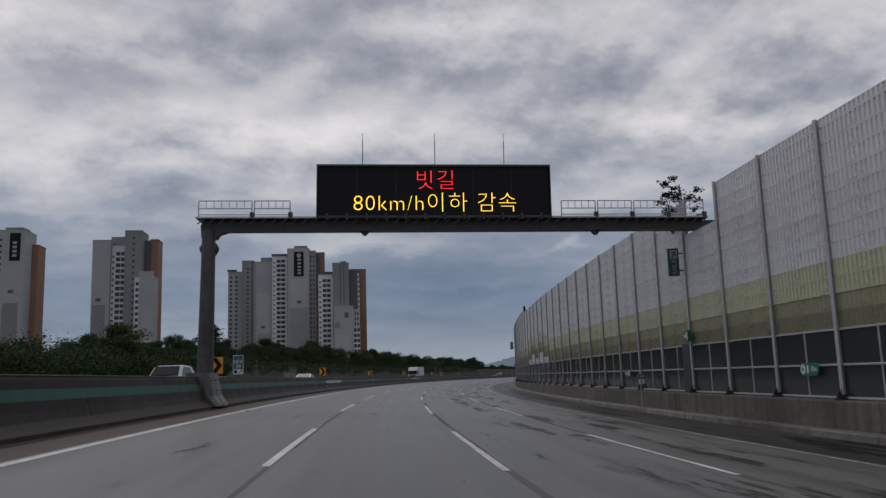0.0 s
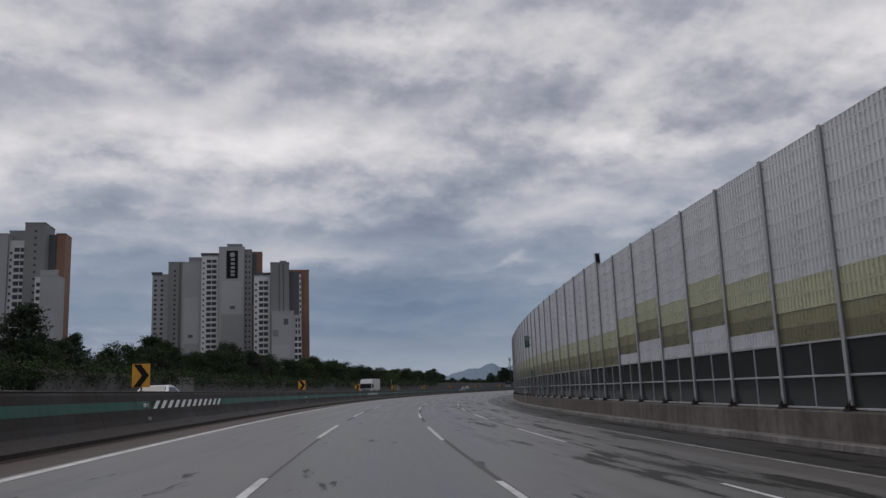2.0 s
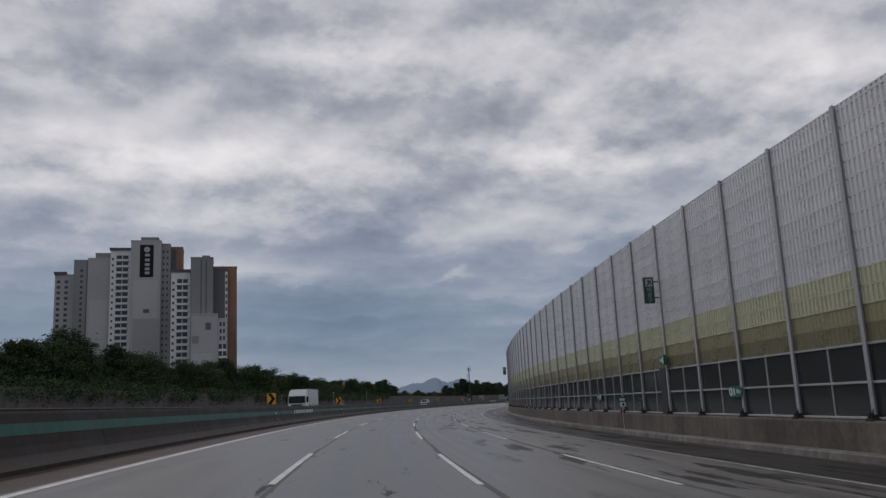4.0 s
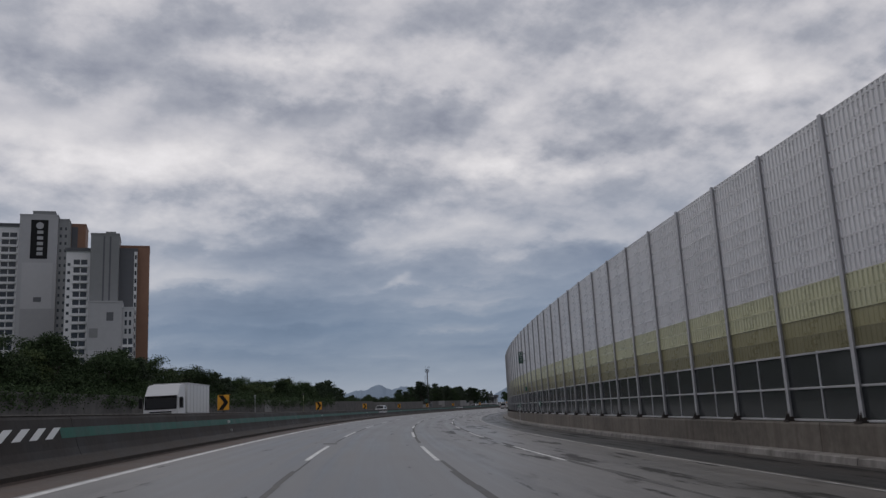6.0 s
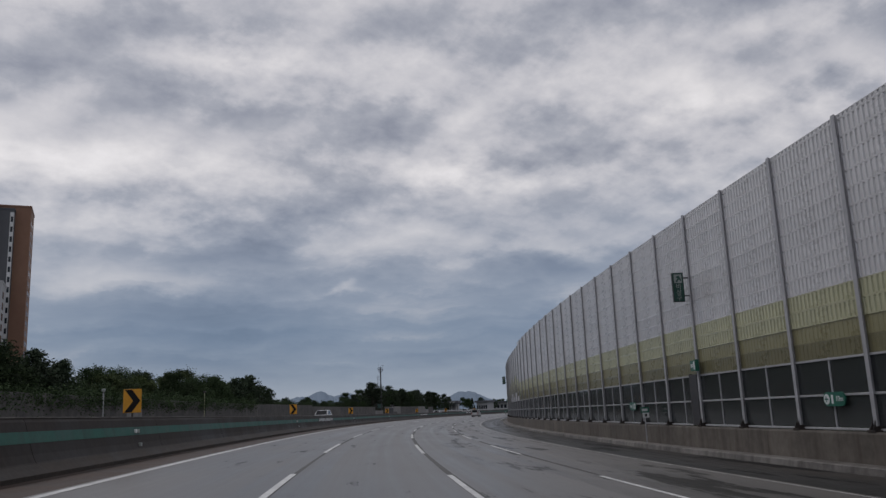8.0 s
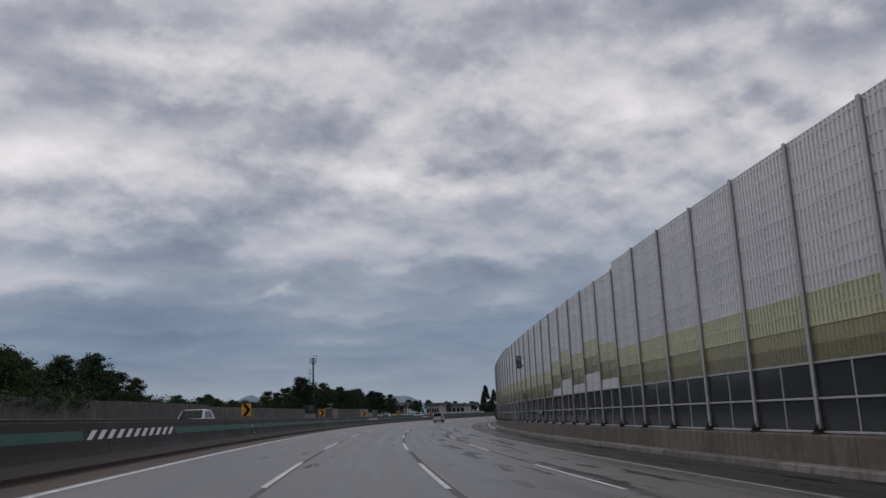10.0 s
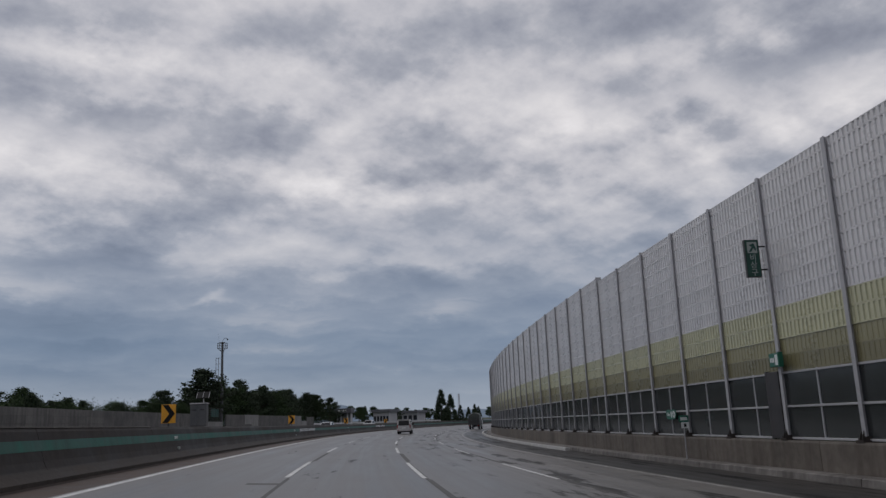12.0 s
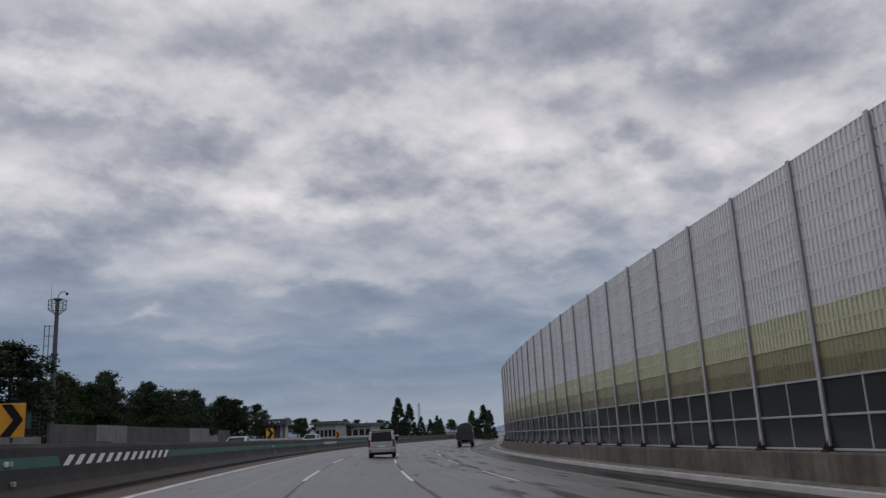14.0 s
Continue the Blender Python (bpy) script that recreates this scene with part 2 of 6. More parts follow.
def wet_road(name, dark, light, damp, damp_from, damp_to, gloss=0.5):
    """Wet pavement: long wheel-worn streaks, blotches, and damp patches lying between two lines along the road."""
    m = bpy.data.materials.new(name)
    m.use_nodes = True
    n, l = m.node_tree.nodes, m.node_tree.links
    b = n["Principled BSDF"]
    uv = n.new("ShaderNodeUVMap").outputs[0]

    def noise_at(sx, sy, detail, rough=0.55):
        mp = n.new("ShaderNodeMapping")
        mp.inputs["Scale"].default_value = (sx, sy, 1)
        l.new(uv, mp.inputs[0])
        t = n.new("ShaderNodeTexNoise")
        t.inputs["Scale"].default_value, t.inputs["Detail"].default_value, t.inputs["Roughness"].default_value = 1.0, detail, rough
        l.new(mp.outputs[0], t.inputs["Vector"])
        return t.outputs[0]

    def calc(op, a, c, clamp=False):
        k = n.new("ShaderNodeMath")
        k.operation, k.use_clamp = op, clamp
        for i, v in enumerate((a, c)):
            if isinstance(v, (int, float)):
                k.inputs[i].default_value = v
            else:
                l.new(v, k.inputs[i])
        return k.outputs[0]

    def ranged(v, a, c, lo=0.0, hi=1.0):
        k = n.new("ShaderNodeMapRange")
        for i, x in enumerate((a, c, lo, hi)):
            k.inputs[i + 1].default_value = x
        l.new(v, k.inputs[0])
        return k.outputs[0]

    tracks, blotch, grain = noise_at(1.7, 0.012, 4), noise_at(0.5, 0.09, 7, 0.62), noise_at(22, 14, 4)
    patch = noise_at(0.85, 0.085, 6, 0.6)
    v = calc("ADD", calc("MULTIPLY", tracks, 0.5), calc("ADD", calc("MULTIPLY", blotch, 0.35), calc("MULTIPLY", grain, 0.15)))
    r = n.new("ShaderNodeValToRGB")
    r.color_ramp.elements[0].position, r.color_ramp.elements[0].color = 0.36, (*dark, 1)
    r.color_ramp.elements[1].position, r.color_ramp.elements[1].color = 0.64, (*light, 1)
    l.new(v, r.inputs[0])
    sep = n.new("ShaderNodeSeparateXYZ")
    l.new(uv, sep.inputs[0])
    zone = calc("MULTIPLY", ranged(sep.outputs[0], damp_from - 0.8, damp_from + 0.6), ranged(sep.outputs[0], damp_to + 0.6, damp_to - 0.6))
    scar = noise_at(1.3, 0.22, 7, 0.66)
    stray = calc("MULTIPLY", ranged(scar, 0.615, 0.64), ranged(patch, 0.46, 0.52))
    wet = calc("MAXIMUM", calc("MULTIPLY", ranged(calc("ADD", calc("MULTIPLY", patch, 0.55), calc("MULTIPLY", scar, 0.45)), 0.528, 0.560), zone), stray, True)
    mx = n.new("ShaderNodeMix")
    mx.data_type = "RGBA"
    tint = n.new("ShaderNodeMix")
    tint.data_type = "RGBA"
    l.new(calc("MULTIPLY", ranged(sep.outputs[0], damp_from, damp_to), ranged(blotch, 0.35, 0.65, 0.1, 0.5)), tint.inputs[0])
    l.new(r.outputs[0], tint.inputs[6])
    tint.inputs[7].default_value = (0.125, 0.104, 0.088, 1)
    l.new(calc("MULTIPLY", wet, 0.88), mx.inputs[0])
    l.new(tint.outputs[2], mx.inputs[6])
    mx.inputs[7].default_value = (*damp, 1)
    l.new(mx.outputs[2], b.inputs["Base Color"])
    l.new(ranged(v, 0.30, 0.62, 0.24, 0.50), b.inputs["Roughness"])
    l.new(ranged(wet, 0.0, 1.0, gloss, 0.04), b.inputs["Specular IOR Level"])
    bp = n.new("ShaderNodeBump")
    bp.inputs["Strength"].default_value, bp.inputs["Distance"].default_value = 0.25, 0.01
    l.new(grain, bp.inputs["Height"])
    l.new(bp.outputs[0], b.inputs["Normal"])
    return m


def leaf_material(name, dark, light):
    m = bpy.data.materials.new(name)
    m.use_nodes = True
    n, l = m.node_tree.nodes, m.node_tree.links
    b = n["Principled BSDF"]
    g = n.new("ShaderNodeNewGeometry")
    r = n.new("ShaderNodeValToRGB")
    r.color_ramp.elements[0].color, r.color_ramp.elements[1].color = (*dark, 1), (*light, 1)
    l.new(g.outputs["Random Per Island"], r.inputs[0])
    oi = n.new("ShaderNodeObjectInfo")
    hs = n.new("ShaderNodeHueSaturation")
    mr = n.new("ShaderNodeMapRange")
    mr.inputs["To Min"].default_value, mr.inputs["To Max"].default_value = 0.7, 1.25
    l.new(oi.outputs["Random"], mr.inputs["Value"])
    l.new(mr.outputs[0], hs.inputs["Value"])
    l.new(r.outputs[0], hs.inputs["Color"])
    l.new(hs.outputs[0], b.inputs["Base Color"])
    b.inputs["Roughness"].default_value, b.inputs["Specular IOR Level"].default_value = 0.85, 0.2
    return m


def window_glass(name, tint, clear):
    """Tinted pane: see-through in part, with a mirror coat that follows Fresnel."""
    m = bpy.data.materials.new(name)
    m.use_nodes = True
    n, l = m.node_tree.nodes, m.node_tree.links
    b = n["Principled BSDF"]
    tr, mix = n.new("ShaderNodeBsdfTransparent"), n.new("ShaderNodeMixShader")
    tr.inputs[0].default_value = (*clear, 1)
    b.inputs["Base Color"].default_value, b.inputs["Roughness"].default_value = (*tint, 1), 0.12
    sp = n.new("ShaderNodeTexNoise")
    sp.inputs["Scale"].default_value, sp.inputs["Detail"].default_value = 1.7, 6
    tc = n.new("ShaderNodeTexCoord")
    l.new(tc.outputs["Object"], sp.inputs["Vector"])
    mr = n.new("ShaderNodeMapRange")
    mr.inputs["To Min"].default_value, mr.inputs["To Max"].default_value = 0.02, 0.22
    l.new(sp.outputs[0], mr.inputs["Value"])
    l.new(mr.outputs[0], b.inputs["Roughness"])
    mix.inputs[0].default_value = 0.68
    l.new(tr.outputs[0], mix.inputs[1])
    l.new(b.outputs[0], mix.inputs[2])
    l.new(mix.outputs[0], n["Material Output"].inputs[0])
    return m


ROAD = wet_road("wet_grey_pavement", (0.058, 0.055, 0.054), (0.160, 0.154, 0.150), (0.032, 0.031, 0.030), 3.4, 8.5)
FAR_ROAD = wet_road("wet_far_pavement", (0.08, 0.08, 0.082), (0.13, 0.13, 0.13), (0.04, 0.04, 0.04), -30, -20)
SHOULDER = wet_road("dark_asphalt_shoulder", (0.022, 0.022, 0.023), (0.045, 0.044, 0.044), (0.015, 0.015, 0.016), 9, 13, 0.20)
GUTTER = surface("brown_gutter_concrete", (0.034, 0.022, 0.017), (0.086, 0.058, 0.046), 0.8, (0.5, 0.7), bump=0.3, spec=0.25)
GROUND = surface("dark_earth_and_grass", (0.022, 0.030, 0.014), (0.055, 0.065, 0.030), 0.15, (0.8, 0.95), bump=0.5)
LINE = surface("worn_white_road_paint", (0.42, 0.42, 0.42), (0.72, 0.72, 0.71), 2.0, (0.45, 0.65), fine=20)
WORN_LINE = surface("grimy_road_paint", (0.17, 0.165, 0.16), (0.52, 0.51, 0.50), 1.1, (0.45, 0.65), fine=14)
TAR = surface("dark_tar_joint", (0.034, 0.033, 0.033), (0.105, 0.101, 0.097), 1.6, (0.55, 0.8))
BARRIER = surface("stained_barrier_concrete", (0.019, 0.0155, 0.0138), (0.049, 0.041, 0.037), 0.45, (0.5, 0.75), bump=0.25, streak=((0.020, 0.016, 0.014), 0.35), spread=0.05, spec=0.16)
# paler tone than the barrier face, for its lowest part
BARRIER_FOOT = surface("pale_barrier_foot", (0.032, 0.027, 0.024), (0.074, 0.063, 0.056), 0.7, (0.55, 0.8), bump=0.25, spread=0.1, spec=0.16)
GREEN_BAND = surface("faded_green_paint", (0.010, 0.072, 0.054), (0.022, 0.122, 0.094), 0.9, (0.45, 0.65), streak=((0.022, 0.045, 0.036), 0.5), spec=0.25)
PARAPET = surface("brown_stained_parapet", (0.088, 0.077, 0.066), (0.195, 0.173, 0.151), 0.35, (0.55, 0.8), bump=0.3, streak=((0.055, 0.041, 0.033), 0.5), spread=0.08, spec=0.25)
KERB = surface("pale_kerb_concrete", (0.115, 0.105, 0.098), (0.26, 0.245, 0.23), 0.6, (0.5, 0.75), bump=0.3, streak=((0.06, 0.05, 0.043), 0.6), spread=0.14, spec=0.3)
DIRT = surface("wet_dirt", (0.010, 0.006, 0.005), (0.040, 0.024, 0.019), 0.9, (0.6, 0.85), spec=0.15, spread=0)
RUSTED = surface("rusted_post_foot", (0.020, 0.017, 0.016), (0.06, 0.048, 0.042), 3.0, (0.6, 0.8), spec=0.3)
PALE_KERB = surface("whitish_kerb", (0.34, 0.335, 0.33), (0.50, 0.495, 0.485), 1.2, (0.5, 0.75), bump=0.3)
GREY_PANEL = surface("light_grey_coated_panel", (0.61, 0.60, 0.605), (0.71, 0.70, 0.705), 0.9, (0.22, 0.36), metal=0.05, streak=((0.46, 0.45, 0.44), 0.25), spread=0.05, spec=0.85)
PALE_PANEL = surface("pale_yellow_green_panel", (0.465, 0.458, 0.292), (0.545, 0.538, 0.352), 0.9, (0.22, 0.36), streak=((0.30, 0.29, 0.17), 0.2), spread=0.05, spec=0.85)
OLIVE_PANEL = surface("olive_green_panel", (0.25, 0.230, 0.122), (0.30, 0.276, 0.150), 0.9, (0.22, 0.36), streak=((0.18, 0.165, 0.08), 0.2), spread=0.05, spec=0.85)
DARK_OLIVE_PANEL = surface("dark_olive_panel", (0.162, 0.147, 0.076), (0.205, 0.186, 0.098), 0.9, (0.22, 0.36), streak=((0.12, 0.11, 0.06), 0.2), spread=0.05, spec=0.85)
WHITE_PANEL = surface("white_replacement_panel", (0.60, 0.60, 0.62), (0.72, 0.72, 0.74), 0.9, (0.22, 0.36), spread=0.04, spec=0.85)
STEEL = surface("galvanised_post_steel", (0.36, 0.36, 0.375), (0.48, 0.48, 0.50), 2.0, (0.4, 0.6), metal=0.25, spread=0.1)
PALE_STEEL = surface("pale_frame_aluminium", (0.40, 0.40, 0.42), (0.52, 0.52, 0.54), 2.0, (0.35, 0.5), metal=0.3, spread=0.06)
DARK_STEEL = surface("dark_weathered_steel", (0.036, 0.034, 0.036), (0.080, 0.076, 0.078), 1.6, (0.4, 0.6), metal=0.3, spread=0.08)
PANE = window_glass("smoked_barrier_pane", (0.064, 0.070, 0.071), (0.42, 0.45, 0.46))
MAST_STEEL = surface("dull_mast_steel", (0.075, 0.078, 0.085), (0.12, 0.124, 0.13), 1.5, (0.45, 0.65), metal=0.2)
RUBBER = plain("black_rubber", (0.015, 0.015, 0.016), 0.7)
BLACK = plain("matt_black", (0.009, 0.009, 0.010), 0.6)
BLACK.node_tree.nodes["Principled BSDF"].inputs["Specular IOR Level"].default_value = 0.2
SIGN_GREEN = surface("sign_green_sheeting", (0.010, 0.105, 0.070), (0.016, 0.15, 0.10), 3, (0.3, 0.45))
SIGN_DARK_GREEN = surface("dull_sign_green", (0.006, 0.045, 0.034), (0.010, 0.070, 0.052), 3, (0.35, 0.5))
DULL_WHITE = plain("dull_sign_white", (0.34, 0.37, 0.36), 0.45)
SIGN_WHITE = plain("sign_white_sheeting", (0.70, 0.72, 0.72), 0.4)
SIGN_YELLOW = surface("sign_amber_sheeting", (0.60, 0.27, 0.015), (0.75, 0.36, 0.025), 3, (0.3, 0.45))
LED_RED = plain("red_lit_dots", (1.0, 0.02, 0.03), 0.5, glow=1.3)
LED_AMBER = plain("amber_lit_dots", (1.0, 0.62, 0.06), 0.5, glow=1.5)


# ---- small building kit ----
def part(name, bm, material, parent=None, label="", m=None):
    """Links a bmesh as one mesh object under a thing or a part."""
    me = bpy.data.meshes.new(name)
    bm.to_mesh(me)
    bm.free()
    me.materials.append(material)
    return put(name, me, parent, label, m)


def put(name, me, parent=None, label="", m=None):
    ob = new(name, me)
    if parent is not None:
        ob.parent = parent
    if m is not None:
        ob.matrix_basis = m
    if label:
        ob["label"] = label
    return ob


def thing(name, m, label, category, group="", kind=""):
    ob = new(name)
    ob.empty_display_size = 0.3
    ob.matrix_basis = m
    return tagged(ob, label, category, group, kind)


def box(bm, x0, x1, y0, y1, z0, z1, bevel=0.0):
    vs = [bm.verts.new(c) for c in ((x0, y0, z0), (x1, y0, z0), (x1, y1, z0), (x0, y1, z0), (x0, y0, z1), (x1, y0, z1), (x1, y1, z1), (x0, y1, z1))]
    fs = [bm.faces.new([vs[i] for i in q]) for q in ((3, 2, 1, 0), (4, 5, 6, 7), (0, 1, 5, 4), (1, 2, 6, 5), (2, 3, 7, 6), (3, 0, 4, 7))]
    if bevel:
        es = list({e for f in fs for e in f.edges})
        bmesh.ops.bevel(bm, geom=es, offset=bevel, segments=1, affect="EDGES")
    return bm


def rod(bm, a, b, r0, r1=None, n=8):
    """A round bar from a to b, tapering from r0 to r1."""
    a, b, r1 = Vector(a), Vector(b), r0 if r1 is None else r1
    q = (b - a).to_track_quat("Z", "Y")
    rings = []
    for c, r in ((a, r0), (b, r1)):
        rings.append([bm.verts.new(c + q @ Vector((r * math.cos(6.28319 * i / n), r * math.sin(6.28319 * i / n), 0))) for i in range(n)])
    for i in range(n):
        bm.faces.new((rings[0][i], rings[0][(i + 1) % n], rings[1][(i + 1) % n], rings[1][i]))
    bm.faces.new(rings[0][::-1])
    bm.faces.new(rings[1])
    return bm


def prism(bm, outline, y0, y1):
    """An outline in x and z, drawn out along y."""
    a = [bm.verts.new((x, y0, z)) for x, z in outline]
    b = [bm.verts.new((x, y1, z)) for x, z in outline]
    k = len(a)
    for i in range(k):
        bm.faces.new((a[i], a[(i + 1) % k], b[(i + 1) % k], b[i]))
    bm.faces.new(a[::-1])
    bm.faces.new(b)
    bmesh.ops.recalc_face_normals(bm, faces=bm.faces)
    return bm


def fresh():
    return bmesh.new()


def run(name, profile, s0, s1, material, step=2.0, closed=False, parent=None, label="", kind="", category=""):
    """A profile of (o, z) drawn out along the road, with a UV in metres."""
    count = max(1, int(math.ceil((s1 - s0) / step)))
    ss = [s0 + (s1 - s0) * i / count for i in range(count + 1)]
    verts, faces, k = [], [], len(profile)
    for s in ss:
        verts += [at(s, o, z) for o, z in profile]
    span = k if closed else k - 1
    for i in range(count):
        for j in range(span):
            a, b = i * k + j, i * k + (j + 1) % k
            faces.append((a, b, b + k, a + k))
    if closed:
        faces += [tuple(range(k))[::-1], tuple(range(count * k, count * k + k))]
    me = bpy.data.meshes.new(name)
    me.from_pydata([tuple(v) for v in verts], [], faces)
    uv = me.uv_layers.new(name="UVMap")
    for loop in me.loops:
        i, j = divmod(loop.vertex_index, k)
        uv.data[loop.index].uv = (profile[j][0] + profile[j][1], ss[i])
    me.materials.append(material)
    me.update()
    ob = put(name, me, parent, label)
    if kind:
        tagged(ob, label, category, "", kind)
    return ob


def writing(name, text, height, material, parent, m, depth=0.006, label="", spread=1.0, thin=0.0, wide=1.0):
    """Letters of the built-in font as a thin mesh, centred, facing -y."""
    cu = bpy.data.curves.new(name, "FONT")
    cu.body, cu.size, cu.align_x, cu.align_y, cu.extrude = text, height, "CENTER", "CENTER", depth
    cu.resolution_u, cu.offset, cu.space_character = 3, thin * height, wide
    tmp = bpy.data.objects.new("tmp", cu)
    scene.collection.objects.link(tmp)
    dg = bpy.context.evaluated_depsgraph_get()
    me = bpy.data.meshes.new_from_object(tmp.evaluated_get(dg))
    bpy.data.objects.remove(tmp)
    me.materials.clear()
    me.materials.append(material)
    me.transform(pose(0, 0, 0, 90, 0, 0) @ Matrix.Diagonal((spread, 1, 1, 1)))
    return put(name, me, parent, label, m)


# ---- ground, carriageways, markings ----
S0, S1 = -60.0, 716.0
WALL = 13.29
bm = fresh()
size = 4200
gs = [bm.verts.new((x * size, y * size + 400, -3.0)) for x, y in ((-1, -1), (1, -1), (1, 1), (-1, 1))]
bm.faces.new(gs)
tagged(part("ground", bm, GROUND), "dark flat land with grass and earth out to the horizon", "ground", kind="structure")
run("verge", [(-120, -10.5), (-62, -1.5), (-50, 0.2), (-27.2, 0.35)], S0, S1, GROUND, 6.0, label="overgrown verge behind the far concrete wall", kind="structure", category="verge")
run("embankment", [(WALL + 0.3, -0.6), (WALL + 2.5, 0.2), (WALL + 7, 4.4), (WALL + 16, 5.0), (WALL + 60, -3.0)], S0, 474.0, GROUND, 6.0, label="dark grassed bank behind the noise barrier", kind="structure", category="embankment")
run("bend_verge", [(WALL - 0.2, -0.02), (WALL + 70, -0.6)], 466.5, S1, GROUND, 6.0, label="dark grass verge past the end of the noise barrier", kind="structure", category="verge")
road = run("road", [(-5.42, 0), (-1.76, 0), (1.76, 0), (5.28, 0), (8.95, 0)], S0, S1, ROAD, 2.0, label="wet grey four-lane motorway pavement with damp patches", kind="structure", category="road")
run("shoulder", [(8.95, 0), (WALL - 1.05, -0.005)], S0, S1, SHOULDER, 2.0, label="dark wet asphalt hard shoulder", kind="structure", category="shoulder")
run("gutter", [(-6.75, 0.01), (-5.42, 0)], S0, S1, GUTTER, 2.0, label="brown dirty concrete strip along the median barrier", kind="structure", category="gutter")
run("far_road", [(-26.2, 0), (-8.2, 0)], S0, S1, FAR_ROAD, 2.0, label="wet grey opposite carriageway behind the median barrier", kind="structure", category="road")
run("raised_kerb", [(WALL - 1.70, -0.02), (WALL - 1.68, 0.15), (WALL - 1.66, 0.18), (WALL - 1.42, 0.18), (WALL - 1.40, -0.02)], 359, 472, PALE_KERB, 2.5, closed=True, label="raised whitish concrete kerb beside the shoulder", kind="structure", category="kerb")
kerb = thing("kerb", Matrix.Identity(4), "low pale concrete kerb at the foot of the parapet", "kerb", kind="structure")
s = S0
while s < 700:
    run("kerb_stone", [(WALL - 1.05, -0.01), (WALL - 1.03, 0.17), (WALL - 0.98, 0.20), (WALL - 0.26, 0.20), (WALL - 0.26, -0.01)], s, s + 9.97, KERB, 2.5, closed=True, parent=kerb)
    s += 10.0


def stripe(name, o, w, s0, s1, material, z, parent, step=2.5):
    return run(name, [(o - w / 2, z), (o + w / 2, z)], s0, s1, material, step, parent=parent)


stripe("edge_line", -5.23, 0.17, S0, S1, LINE, 0.005, road)
stripe("edge_line", 8.72, 0.11, S0, S1, WORN_LINE, 0.005, road)
for o in (-1.76, 1.76, 5.28):
    wear, s = random.Random(int(o * 100)), S0
    while s < S1 - 12:
        long = wear.uniform(3, 14)
        if wear.random() < 0.86:
            stripe("tar_joint", o + 0.07 + wear.uniform(-0.03, 0.03), wear.uniform(0.05, 0.13) + (0.05 if o > 0 else 0), s, s + long, TAR, 0.003, road)
        s += long
    for i in range(-4, 33):
        stripe("lane_dash", o, 0.13, 32.3 + 20 * i, 41.4 + 20 * i, LINE, 0.006, road, 3.1)
for s, o, w, long in ((183.2, -1.85, 0.55, 0.9), (329.6, -2.05, 0.8, 0.5), (26.0, -2.9, 0.04, 4.0)):
    stripe("tar_patch", o, w, s, s + long, TAR, 0.0035, road, 0.5)
stripe("edge_line", -9.2, 0.15, S0, S1, LINE, 0.005, road)
for i in range(-4, 33):
    stripe("lane_dash", -12.9, 0.15, 26.0 + 20 * i, 36.0 + 20 * i, LINE, 0.006, road, 5)

# ---- median barrier of cast lengths, green band, hatched warning marks ----
barrier = thing("median_barrier", Matrix.Identity(4), "stained grey concrete median barrier with a faded green painted band", "barrier", kind="structure")
SIDE = [(-6.56, 0.0), (-6.56, 0.09), (-6.70, 0.18), (-6.82, 0.30), (-6.89, 0.46), (-7.07, 1.10), (-7.12, 1.17), (-7.62, 1.17), (-7.67, 1.10), (-7.84, 0.34), (-8.2, 0.09), (-8.2, 0.0)]
FOOT = [(-6.54, 0.002), (-6.54, 0.10), (-6.688, 0.195), (-6.78, 0.27), (-6.90, 0.27), (-6.90, 0.002)]


def face_o(z):
    return -6.89 - (z - 0.46) * 0.18 / 0.64


s = S0
while s < 600:
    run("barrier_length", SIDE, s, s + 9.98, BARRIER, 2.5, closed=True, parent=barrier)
    s += 10.0
run("pale_foot", FOOT, S0, 600, BARRIER_FOOT, 2.5, closed=True, parent=barrier, label="paler foot of the barrier")
HATCHED = ((74.6, 84.2), (158.9, 168.4), (278.2, 287.2), (385.5, 395.8), (455, 465))
s = S0
for start, end in HATCHED + ((600, 600),):
    run("green_band", [(face_o(0.68) + 0.008, 0.68), (face_o(0.91) + 0.008, 0.91)], s, start - 0.15, GREEN_BAND, 2.5, parent=barrier, label="faded green painted band")
    s = end + 0.7
run("top_rail", [(-7.12, 1.17), (-7.12, 1.18), (-7.62, 1.18), (-7.62, 1.17)], S0, 600, BARRIER, 2.5, closed=True, parent=barrier)
run("pale_capping", [(-7.10, 1.182), (-7.10, 1.205), (-7.22, 1.205), (-7.22, 1.182)], S0, 340, KERB, 2.5, closed=True, parent=barrier, label="pale wet capping strip")
run("dirt_line", [(-6.53, 0.012), (-6.27, 0.012)], S0, 600, DIRT, 2.5, parent=barrier, label="dark line of wet dirt")
for start, end in HATCHED:
    s = start
    while s < end:
        bm = fresh()
        a, b = face_o(0.68) + 0.012, face_o(0.92) + 0.012
        bm.faces.new([bm.verts.new(at(*c)) for c in ((s, a, 0.68), (s + 0.42, a, 0.68), (s + 1.05, b, 0.92), (s + 0.63, b, 0.92))])
        part("hatch_mark", bm, SIGN_WHITE, barrier, "white slanted warning mark")
        s += 0.84

# ---- noise barrier: bays of 4 m ----
BAY, FIRST = 4.0, 23.03


